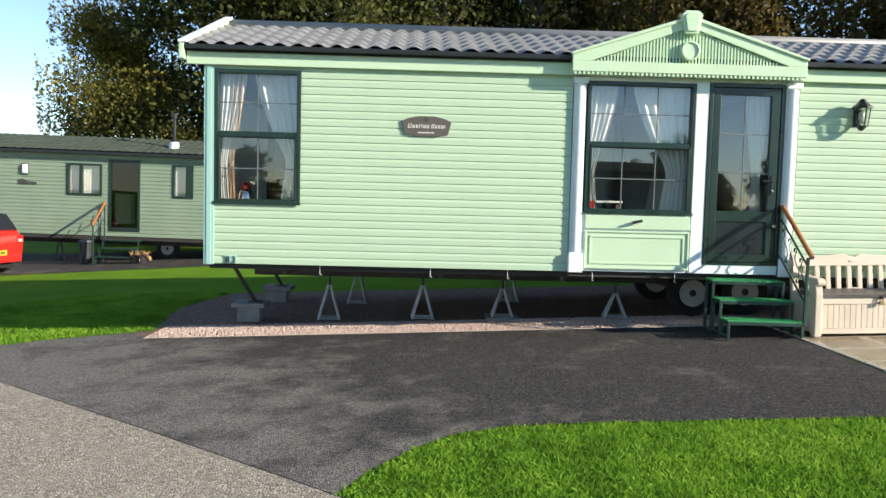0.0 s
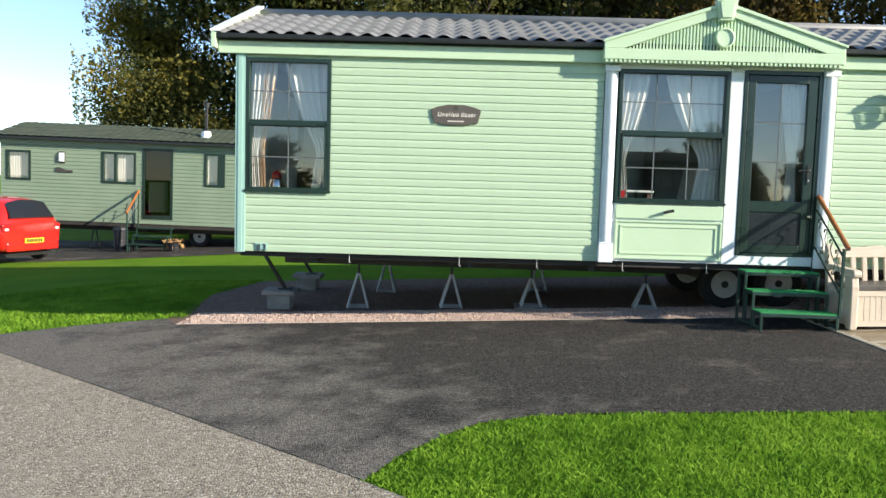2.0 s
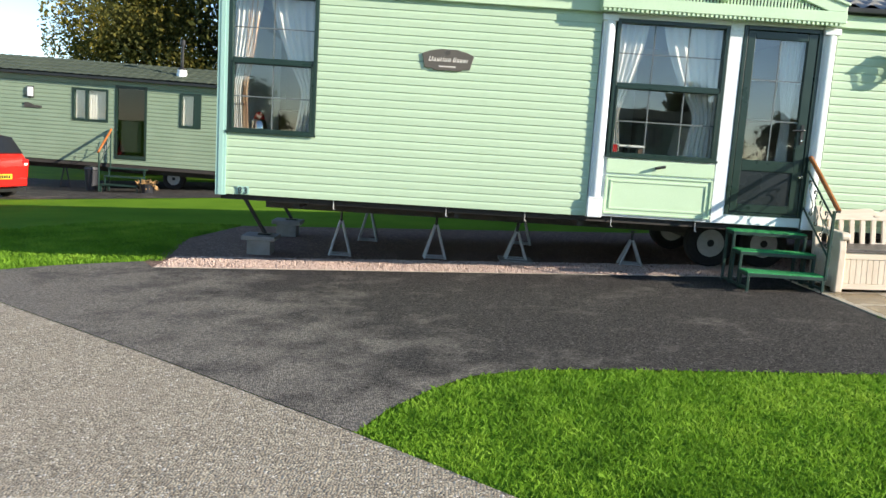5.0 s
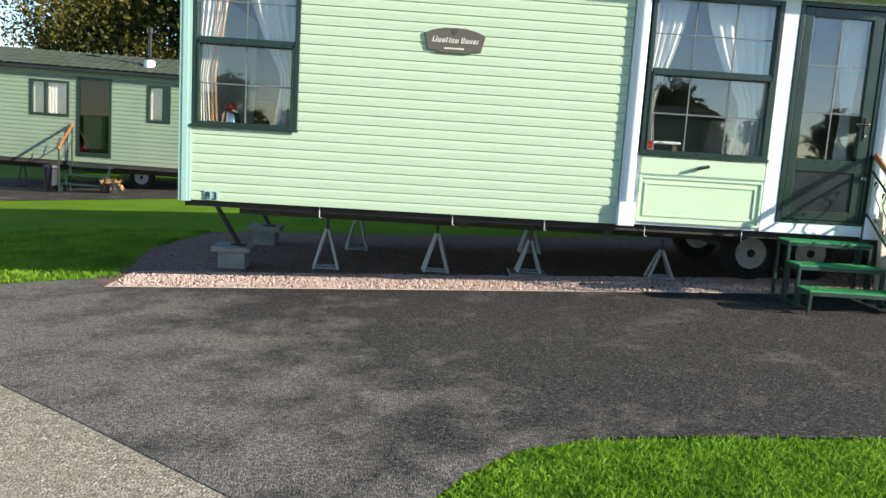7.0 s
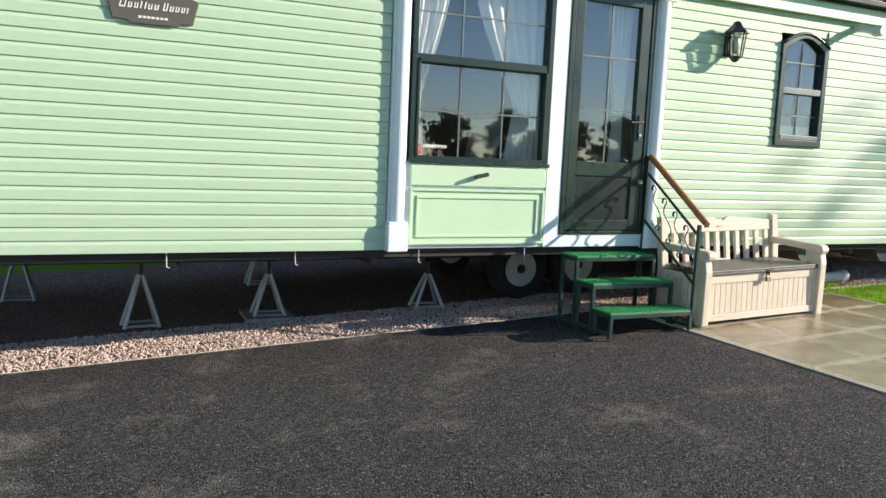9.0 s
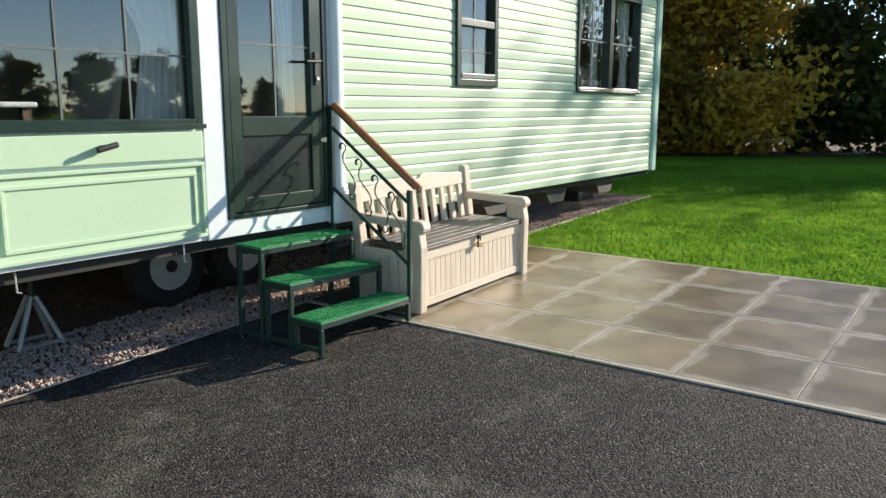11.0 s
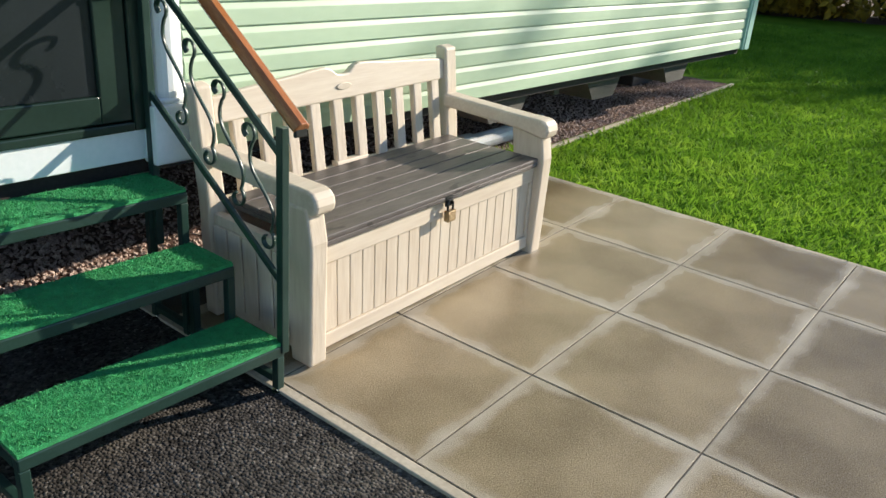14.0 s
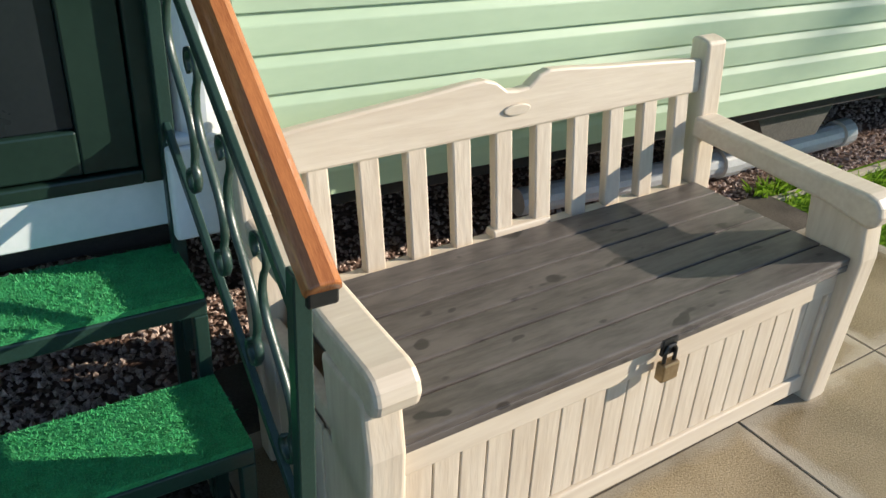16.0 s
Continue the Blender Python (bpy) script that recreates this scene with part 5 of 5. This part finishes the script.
    lathe(bm, [(0.15, zt + 0.22), (0.12, zt + 0.42), (0.05, zt + 0.44)], (5.36, 0.55, 0), 'Z', 14)
    finish("flue_cowl", bm, M_WHITE, v)
    return v


fc = far_caravan(pose(-12.2, 20.9, 0.31, 0, 0.3, 0), "green clad static caravan with green tiled roof across the lawn")
copy_thing(fc, pose(12.5, -16.0, 0.75, 0, 0, 180))
for i, x in enumerate((-11.2, -9.9, -5.4, -3.6)):
    z = ground_z(x) + 0.009
    st = holder("axle_stand", pose(x, 21.45, z), "grey steel trestle jack stand under the far caravan", "jack stand", "stands under the far caravan")
    bm = bmesh.new()
    for s in (-1, 1):
        tube(bm, [(s * 0.14, 0, 0.01), (s * 0.01, 0, 0.21 - z - 0.05)], 0.02, 6)
    tube(bm, [(-0.13, 0, 0.04), (0.13, 0, 0.04)], 0.016, 6)
    tube(bm, [(0, 0, 0.21 - z - 0.1), (0, 0, 0.06 - z)], 0.02, 6)
    finish("legs", bm, M_CHASSIS, st)
wheel(-6.98, 21.5)


def far_steps():
    z = ground_z(-8.2) + 0.01
    s = holder("entrance_steps", pose(-8.42, 20.1, z), "small dark steel steps with a wooden handrail by the far caravan", "steps")
    for k in range(3):
        boxes("tread", s, M_RAIL, [(0, 0.95, 0.0 + 0.25 * k, 0.26 + 0.25 * k, 0.17 + 0.2 * k, 0.205 + 0.2 * k)], 0.004)
        for x in (0.0, 0.915):
            boxes("leg", s, M_RAIL, [(x, x + 0.035, 0.02 + 0.25 * k, 0.055 + 0.25 * k, 0, 0.17 + 0.2 * k)])
    bm = bmesh.new()
    tube(bm, [(-0.02, 0.0, 0.0), (-0.02, 0.0, 1.0)], 0.02, 8)
    tube(bm, [(-0.02, 0.72, 0.5), (-0.02, 0.72, 1.55)], 0.02, 8)
    tube(bm, [(-0.02, 0.0, 0.7), (-0.02, 0.72, 1.2)], 0.012, 8)
    for k in range(5):
        tube(bm, [(-0.02, 0.1 + 0.13 * k, 0.75 + 0.09 * k), (-0.02, 0.14 + 0.13 * k, 1.0 + 0.09 * k)], 0.008, 6)
    finish("rail_frame", bm, M_RAIL, s)
    bm = bmesh.new()
    tube(bm, [(-0.02, -0.05, 1.0), (-0.02, 0.76, 1.58)], 0.03, 8)
    finish("wooden_grip", bm, M_WOOD, s)
    pot = holder("flower_pot", pose(-7.25, 20.2, z), "pot of dried brown flowers beside the steps", "plant pot")
    bm = bmesh.new()
    lathe(bm, [(0.14, 0), (0.19, 0.25), (0.2, 0.27), (0.17, 0.27)], (0, 0, 0), 'Z', 16)
    finish("pot", bm, M_BIN, pot)
    bm = bmesh.new()
    for k in range(150):
        a, r, h = random.uniform(0, 6.28), random.uniform(0.03, 0.27), random.uniform(0.12, 0.36)
        p = Vector((r * math.cos(a), r * math.sin(a) * 0.7, h))
        q = [bm.verts.new(p + Vector([random.uniform(-0.06, 0.06) for _ in range(3)])) for _ in range(3)]
        bm.faces.new(q)
    finish("flowers", bm, M_STRAW, pot)
    bm = bmesh.new()
    lathe(bm, [(0.14, 0), (0.165, 0.35), (0.175, 0.52), (0.19, 0.54), (0.165, 0.6), (0.06, 0.62)], (-8.72, 20.35, z), 'Z', 18)
    tagged(finish("dustbin", bm, M_BIN), "black plastic dustbin beside the far steps", "bin")


far_steps()


# ---- parked car ----
def hatchback(m):
    """Local axes: the tail at y = 0, the nose towards +y."""
    c = holder("parked_car", m, "bright red hatchback parked by the far caravan", "car")
    # stations: y, half width at sill, half width at belt, half width at roof, z bottom, z belt, z roof
    st = [(0.0, 0.70, 0.74, 0.56, 0.34, 0.72, 0.80), (0.06, 0.80, 0.82, 0.58, 0.25, 0.88, 0.98), (0.22, 0.84, 0.85, 0.57, 0.22, 0.95, 1.28), (0.45, 0.85, 0.86, 0.56, 0.20, 0.96, 1.44), (1.3, 0.85, 0.86, 0.57, 0.18, 0.93, 1.49),
          (2.1, 0.85, 0.86, 0.56, 0.18, 0.90, 1.43), (2.9, 0.85, 0.85, 0.66, 0.18, 0.88, 0.98), (3.4, 0.83, 0.83, 0.64, 0.20, 0.80, 0.84), (3.75, 0.74, 0.72, 0.55, 0.26, 0.62, 0.66)]
    bm = bmesh.new()
    rings = []
    for y, a, b, r, z0, z1, z2 in st:
        half = [(a * 0.9, z0), (a, z0 + 0.12), (b * 1.01, (z0 + z1) / 2 + 0.08), (b, z1), (r + (b - r) * 0.12, z2 - 0.06 * (z2 - z1)), (r * 0.85, z2), (r * 0.4, z2 + 0.015)]
        pts = half + [(-x, z) for x, z in half[::-1]]
        rings.append([bm.verts.new((x, y, z)) for x, z in pts])
    n = len(rings[0])
    for p, q in zip(rings, rings[1:]):
        for k in range(n):
            bm.faces.new((p[k], p[(k + 1) % n], q[(k + 1) % n], q[k]))
    bm.faces.new(rings[0])
    bm.faces.new(rings[-1][::-1])
    body = finish("body", bm, M_RED, c, smooth=True)
    s = body.modifiers.new("round", 'SUBSURF')
    s.levels = s.render_levels = 2
    bm = bmesh.new()
    q = [bm.verts.new(p) for p in ((-0.60, 0.085, 0.99), (0.60, 0.085, 0.99), (0.50, 0.29, 1.33), (0.2, 0.32, 1.385), (-0.2, 0.32, 1.385), (-0.50, 0.29, 1.33))]
    bm.faces.new(q)
    r = bmesh.ops.extrude_face_region(bm, geom=bm.faces[:])
    for v in r["geom"]:
        if isinstance(v, bmesh.types.BMVert):
            v.co += Vector((0, -0.07, 0.035))
    finish("rear_window", bm, M_CARGLASS, c)
    for s in (-1, 1):
        bm = bmesh.new()
        q = [bm.verts.new((s * x, y, z)) for x, y, z in ((0.865, 0.55, 0.99), (0.865, 2.3, 0.95), (0.66, 1.9, 1.38), (0.63, 0.75, 1.40))]
        bm.faces.new(q)
        r = bmesh.ops.extrude_face_region(bm, geom=bm.faces[:])
        for v in r["geom"]:
            if isinstance(v, bmesh.types.BMVert):
                v.co += Vector((s * 0.02, 0, 0.005))
        finish("side_window", bm, M_CARGLASS, c)
        bm = bmesh.new()
        box(bm, min(s * 0.56, s * 0.80), max(s * 0.56, s * 0.80), 0.02, 0.12, 0.70, 0.90)
        finish("tail_lamp", bm, M_LAMPRED, c, 0.04)
        bm = bmesh.new()
        box(bm, min(s * 0.64, s * 0.75), max(s * 0.64, s * 0.75), 0.012, 0.1, 0.745, 0.81)
        finish("reversing_lamp", bm, M_BULB, c, 0.02)
        for y in (0.65, 3.1):
            w = new("wheel")
            w.parent = c
            w.matrix_local = pose(s * 0.76, y, 0.29)
            bm = bmesh.new()
            lathe(bm, [(0.18, -0.1), (0.27, -0.1), (0.29, -0.07), (0.29, 0.07), (0.27, 0.1), (0.18, 0.1)], (0, 0, 0), 'X', 24)
            finish("tyre", bm, M_TYRE, w)
            bm = bmesh.new()
            lathe(bm, [(0.185, -0.102), (0.185, 0.102)], (0, 0, 0), 'X', 16)
            finish("rim", bm, M_RIM, w)
    boxes("number_plate", c, M_YELLOW, [(-0.26, 0.26, -0.035, -0.01, 0.46, 0.57)], 0.004)
    boxes("plate_characters", c, M_BLACK, [(-0.22 + 0.063 * k, -0.175 + 0.063 * k, -0.04, -0.0352, 0.48, 0.55) for k in range(7)])
    boxes("bumper", c, M_RED, [(-0.72, 0.72, -0.02, 0.2, 0.28, 0.50)], 0.05)
    boxes("exhaust_and_floor", c, M_BLACK, [(-0.70, 0.70, 0.05, 3.4, 0.17, 0.24)])
    return c


hatchback(pose(-9.45, 17.45, ground_z(-9.75) + 0.012, 0, 0, 72))


# ---- trees ----
def tree_meshes(seed, height, spread, base, leaves, size, leaf_mat, shape=1.0):
    """A trunk with limbs and a crown of loose leaf clumps."""
    rnd = random.Random(seed)
    bm = bmesh.new()
    lean = Vector((rnd.uniform(-0.4, 0.4), rnd.uniform(-0.4, 0.4), 0))
    trunk = [Vector((0, 0, 0)) + lean * (t * t) + Vector((0.06 * math.sin(5 * t + seed), 0.06 * math.cos(4 * t), height * 0.8 * t)) for t in (0, 0.15, 0.3, 0.5, 0.75, 1.0)]
    tube(bm, trunk, height * 0.022 + 0.04, 9, height * 0.004)
    clumps = []
    for k in range(30):
        t = rnd.uniform(base, 0.98)
        a = rnd.uniform(0, 2 * math.pi)
        prof = math.sin(math.pi * min(max((t - base) / (1.05 - base), 0.03), 1.0) ** 0.65) * shape + 0.12
        r = spread * prof * rnd.uniform(0.75, 1.1)
        root = Vector((lean.x * t * t, lean.y * t * t, height * 0.8 * min(t * 0.9, 1)))
        tip = Vector((lean.x * t + r * math.cos(a), lean.y * t + r * math.sin(a), height * t + rnd.uniform(-0.3, 0.3)))
        mid = root.lerp(tip, 0.55) + Vector((0, 0, -0.12 * r))
        tube(bm, [root, mid, tip], height * 0.006 + 0.012, 5, 0.008)
        for q in range(5):
            f = rnd.uniform(0.35, 1.08)
            clumps.append((root.lerp(tip, f) + Vector([rnd.gauss(0, 0.06 * spread) for _ in range(3)]), spread * rnd.uniform(0.10, 0.24)))
    wood = bpy.data.meshes.new("trunk")
    bm.to_mesh(wood)
    bm.free()
    wood.materials.append(M_BARK)
    rng = np.random.RandomState(seed)
    c = np.array([(*p, r) for p, r in clumps])
    pick = rng.randint(0, len(c), leaves)
    pos = c[pick, :3] + np.clip(rng.normal(size=(leaves, 3)), -1.5, 1.5) * 0.85 * c[pick, 3:4] * np.array([1, 1, 0.8])
    pos[:, 2] = np.maximum(pos[:, 2], 0.15)
    u = rng.normal(size=(leaves, 3))
    u /= np.linalg.norm(u, axis=1)[:, None]
    v = np.cross(u, rng.normal(size=(leaves, 3)))
    v /= np.linalg.norm(v, axis=1)[:, None]
    s = (size * rng.uniform(0.6, 1.3, leaves))[:, None]
    verts = np.concatenate([pos - u * s, pos + v * s * 0.55 + u * s * 0.1, pos + u * s, pos - v * s * 0.55 + u * s * 0.1], 1).reshape(-1, 3)
    faces = np.arange(leaves * 4).reshape(-1, 4)
    crown = bpy.data.meshes.new("crown")
    crown.from_pydata(verts.tolist(), [], faces.tolist())
    crown.materials.append(leaf_mat)
    return wood, crown


def tree(meshes, m, label, group="trees round the park"):
    t = holder("tree", m, label, "tree", group)
    for nm, me in zip(("trunk", "crown"), meshes):
        o = new(nm, me)
        o.parent = t
    return t


T_DARK = tree_meshes(3, 11.0, 4.2, 0.12, 28000, 0.10, M_LEAF_DARK)
T_BACK = tree_meshes(4, 11.0, 5.0, 0.03, 3500, 0.5, M_LEAF_DARK)
T_RUST = tree_meshes(5, 10.0, 3.8, 0.10, 24000, 0.10, M_LEAF_RUST)
T_THIN = tree_meshes(6, 10.0, 3.6, 0.25, 8000, 0.14, M_LEAF_RUST)
T_GOLD = tree_meshes(8, 9.5, 4.6, 0.08, 62000, 0.078, M_LEAF_AUTUMN)
T_LOW = tree_meshes(11, 7.5, 3.2, 0.04, 17000, 0.12, M_LEAF_MAPLE, 0.85)
T_HEDGE = tree_meshes(13, 6.0, 2.8, 0.02, 9000, 0.16, M_LEAF_DARK, 0.9)


def plant(meshes, x, y, turn, s, label):
    o = tree(meshes, pose(x, y, ground_z(x) - 0.03, 0, 0, turn), label)
    o.scale = (s, s, s)


DARK, RUST, GOLD = "dark green leafy tree behind the caravans", "tree with rust-brown thinning leaves", "broad tree turning golden yellow"
for x, y, a, s, kind in ((-10.8, 30.5, 20, 0.95, 'g'), (-7.2, 29.5, 200, 1.15, 'd'), (-3.2, 28.5, 90, 1.15, 'd'), (0.6, 27.5, 40, 1.05, 'd'), (4.0, 28.0, 10, 1.1, 'd'), (7.5, 26.5, 150, 1.05, 'r'), (11.0, 25.5, 250, 1.1, 'r'), (14.5, 24.5, 80, 1.1, 'r'), (-1.5, 32, 300, 1.2, 'd'), (6, 32, 20, 1.25, 'r'), (12, 31, 50, 1.25, 'd'), (17.5, 21.5, 10, 1.0, 'd')):
    plant({'d': T_DARK, 'r': T_RUST, 'g': T_GOLD}[kind], x, y, a, s, {'d': DARK, 'r': RUST, 'g': GOLD}[kind])
for x, y, a, s, kind in ((18.5, 16.8, 0, 1.0, 'l'), (20.0, 14.2, 70, 1.05, 'l'), (21.2, 12.0, 160, 1.0, 'l'), (24.2, 9.4, 20, 0.7, 'h'), (24.4, 7.2, 250, 1.0, 'h'), (26.0, 4.6, 120, 1.0, 'h'), (27.5, 2.0, 30, 1.0, 'h'),
                         (28, 22, 0, 1.5, 'h'), (33, 19.5, 70, 1.5, 'h'), (38, 15.5, 20, 1.5, 'h')):
    plant({'l': T_LOW, 'h': T_HEDGE}[kind], x, y, a, s, {'l': "low spreading maple with yellow autumn leaves", 'h': "dense dark green boundary shrub"}[kind])
# trees across the road, mirrored in the windows and shading the lawn
for x, y, a, s, kind in ((30.3, 3.0, 40, 1.1, 'r'), (28.2, 4.8, 300, 0.8, 'r'), (31.0, 3.6, 80, 0.95, 'k'), (27.0, -1.2, 140, 0.62, 'r'), *((-22 + 5.2 * k, -60 + 3 * math.sin(k * 1.7), 67 * k, 0.5 + 0.13 * math.sin(k * 2.3) + 0.05 * math.sin(k * 5.1), 'd') for k in range(17))):
    plant({'d': T_BACK, 'r': T_THIN, 'k': T_RUST}[kind], x, y, a, s, {'d': "dark tree across the road", 'k': RUST, 'r': "thin-leaved tree beside the lawn"}[kind])


# ---- paving slabs ----
paving = tagged(patch("paving", [(4.05, 5.08), (6.5, 5.08), (6.5, 9.0), (4.05, 9.0)], 0.0215, M_JOINT, "square wet buff paving slabs with pale joints", "paving"), kind="structure")
tilt = math.degrees(math.atan(0.05))
bm = bmesh.new()
v = box(bm, -0.2985, 0.2985, -0.2985, 0.2985, -0.04, 0.0)
bmesh.ops.bevel(bm, geom=[e for e in bm.edges if all(q.co.z > -0.01 for q in e.verts)], offset=0.002, segments=2, affect='EDGES')
slab_me = bpy.data.meshes.new("paving_slab")
bm.to_mesh(slab_me)
bm.free()
slab_me.materials.append(M_SLAB)
for i in range(4):
    for j in range(6):
        x, y = 4.07 + 0.602 * (i + 0.5), 8.712 - 0.602 * (j + 0.5)
        o = new("paving_slab", slab_me)
        o.parent = paving
        o.matrix_world = pose(x, y, 0.05 * x + 0.024 + random.uniform(-0.0004, 0.0004), random.uniform(-0.04, 0.04), -tilt + random.uniform(-0.04, 0.04), 0) @ pose(0, 0, 0, 0, 0, random.choice((0, 90, 180, 270)))
bm = bmesh.new()
for xa, xb, ya, yb in ((4.03, 4.066, 5.2, 9.0), (6.485, 6.51, 5.2, 8.78)):
    w = box(bm, xa, xb, ya, yb, 0, 0.051)
    for q in w:
        q.co.z += ground_z(q.co.x) - 0.025
finish("edging", bm, M_EDGING, paving, 0.003)
bm = bmesh.new()
w = box(bm, -3.2, 4.03, 8.992, 9.006, 0, 0.045)
for q in w:
    q.co.z += ground_z(q.co.x) - 0.025
w = box(bm, 6.50, 10.4, 8.94, 8.97, 0, 0.05)
for q in w:
    q.co.z += ground_z(q.co.x) - 0.03
tagged(finish("edging", bm, M_EDGING, None, 0.003), "thin timber edging along the gravel", "edging", kind="structure")


# ---- siding boards ----
def siding():
    row = 0.0867
    prof = [(-0.0108, 0.0012), (-0.0116, 0.003), (-0.0118, 0.030), (-0.0115, 0.058), (-0.0108, 0.0615), (-0.0042, 0.0775), (-0.0034, 0.0800), (-0.0032, row - 0.001)]
    made = {}
    for k in range(25):
        z = ZB + k * row
        top = min(z + row, ZT - 0.012)
        spans = [(X0 + 0.097, X1 - 0.152)]
        for x0, x1, z0, z1 in OPENINGS:
            x0, x1 = x0 - 0.001, x1 + 0.001
            if z0 < z + row - 0.012 and z1 + (0.05 if x0 > 5 and x1 < 6.5 else 0) > z + 0.012:
                cut = []
                for a, b in spans:
                    if b <= x0 or a >= x1:
                        cut.append((a, b))
                    else:
                        cut += [(a, x0), (x1, b)]
                spans = cut
        for a, b in spans:
            if b - a < 0.02:
                continue
            key = (round(a, 3), round(b, 3))
            if key not in made:
                bm = bmesh.new()
                va = [bm.verts.new((a, d, h)) for d, h in prof]
                vb = [bm.verts.new((b, d, h)) for d, h in prof]
                for i in range(len(prof) - 1):
                    bm.faces.new((va[i], vb[i], vb[i + 1], va[i + 1]))
                # underside lip and ends, flat
                lip = [bm.verts.new(p) for p in ((a, -0.001, 0.0), (b, -0.001, 0.0), (b, -0.0108, 0.0012), (a, -0.0108, 0.0012))]
                bm.faces.new(lip[::-1])
                for x, flip in ((a, 1), (b, -1)):
                    end = [bm.verts.new((x, d, h)) for d, h in [(-0.001, 0.0)] + prof + [(-0.001, row - 0.001)]]
                    bm.faces.new(end[::flip])
                me = bpy.data.meshes.new("siding_board")
                bm.to_mesh(me)
                bm.free()
                me.materials.append(M_SIDING)
                made[key] = me
            o = new("siding_board", made[key])
            o.parent = wall_front
            o.location = (0, 0, z)


siding()


# ---- gravel stones ----
def gravel(name, count, x0, x1, y0, y1, r0, r1, lift, label, keep=None):
    rng = np.random.RandomState(21 + count)
    t = np.array([(1, 0, 0), (-1, 0, 0), (0, 1, 0), (0, -1, 0), (0, 0, 1), (0, 0, -1)], float)
    f = np.array([(0, 2, 4), (2, 1, 4), (1, 3, 4), (3, 0, 4), (2, 0, 5), (1, 2, 5), (3, 1, 5), (0, 3, 5)])
    px, py = rng.uniform(x0, x1, count), rng.uniform(y0, y1, count)
    r = rng.uniform(r0, r1, count)
    gz = np.array([ground_z(x) for x in px]) + lift + r * 0.35
    q = rng.normal(size=(count, 4))
    q /= np.linalg.norm(q, axis=1)[:, None]
    w, x, y, z = q.T
    R = np.stack([1 - 2 * (y * y + z * z), 2 * (x * y - z * w), 2 * (x * z + y * w), 2 * (x * y + z * w), 1 - 2 * (x * x + z * z), 2 * (y * z - x * w), 2 * (x * z - y * w), 2 * (y * z + x * w), 1 - 2 * (x * x + y * y)], -1).reshape(-1, 3, 3)
    scl = np.stack([r * rng.uniform(0.8, 1.4, count), r * rng.uniform(0.7, 1.1, count), r * rng.uniform(0.5, 0.8, count)], -1)
    v = np.einsum('nij,nkj->nki', R, t[None] * scl[:, None, :]) + np.stack([px, py, gz], -1)[:, None, :]
    faces = (f[None] + 6 * np.arange(count)[:, None, None]).reshape(-1, 3)
    ob = raw(name, v.reshape(-1, 3).tolist(), faces.tolist(), M_STONE)
    return tagged(ob, label, "gravel", kind="stuff")


gravel("gravel", 18000, -3.2, 4.2, 9.02, 9.85, 0.007, 0.016, 0.007, "loose pinkish gravel stones along the caravan")
gravel("gravel", 17000, 4.2, 9.9, 9.0, 10.6, 0.006, 0.012, 0.007, "loose gravel stones behind the bench")


# ---- grass blades ----
def inside(poly, x, y):
    hit = np.zeros(len(x), bool)
    n = len(poly)
    for i in range(n):
        (xa, ya), (xb, yb) = poly[i], poly[(i + 1) % n]
        if ya != yb:
            hit ^= ((ya > y) != (yb > y)) & (x < (xb - xa) * (y - ya) / (yb - ya) + xa)
    return hit


def grass(poly, count, h, w, label, seed):
    rng = np.random.RandomState(seed)
    px, py = np.array([p[0] for p in poly]), np.array([p[1] for p in poly])
    x, y = rng.uniform(px.min(), px.max(), count), rng.uniform(py.min(), py.max(), count)
    k = inside(poly, x, y)
    x, y = x[k], y[k]
    n = len(x)
    z = np.array([ground_z(a) for a in x])
    a = rng.uniform(0, 2 * np.pi, n)
    hh = h * rng.uniform(0.5, 1.3, n)
    ww = w * rng.uniform(0.7, 1.3, n)
    bend = rng.normal(size=(n, 2)) * (0.5 * h)
    dx, dy = np.cos(a) * ww, np.sin(a) * ww
    v = np.stack([np.stack([x - dx, y - dy, z], -1), np.stack([x + dx, y + dy, z], -1), np.stack([x + bend[:, 0] * 0.3 + dx * 0.7, y + bend[:, 1] * 0.3 + dy * 0.7, z + hh * 0.6], -1), np.stack([x + bend[:, 0], y + bend[:, 1], z + hh], -1)], 1)
    f = np.arange(n * 4).reshape(-1, 4)
    return tagged(raw("grass", v.reshape(-1, 3).tolist(), f.tolist(), M_BLADE), label, "grass", kind="stuff")


grass(LAWN_FRONT + [(4.05, 3.0), (3.0, 1.0), (0.31, 3.37)], 110000, 0.032, 0.003, "short mown grass on the front lawn", 1)
grass([(6.515, 5.0), (6.515, 8.93), (11.0, 8.93), (12.0, 3.5)], 75000, 0.04, 0.0035, "short mown grass beside the paving", 2)
grass([(11.0, 8.93), (10.5, 9.2), (10.5, 12.5), (17.0, 12.5), (18.5, 6.0), (12.0, 3.5)], 60000, 0.05, 0.006, "mown grass of the far lawn", 7)
grass([(-3.25, 9.5), (-3.58, 11.65), (-3.2, 13.3), (-5.5, 13.5), (-7.5, 11.0), (-5.3, 8.3), (-4.99, 8.52), (-4.31, 9.05), (-3.45, 9.44)], 35000, 0.05, 0.005, "short mown grass left of the driveway", 3)
grass([(6.45, 8.96), (6.45, 9.06), (6.95, 9.06), (6.95, 8.96)], 260, 0.06, 0.004, "tuft of grass at the corner of the paving", 5)
grass([(4.0, 6.85), (4.0, 7.0), (4.05, 7.0), (4.05, 6.85)], 45, 0.03, 0.004, "small weed tuft at the paving edge", 6)
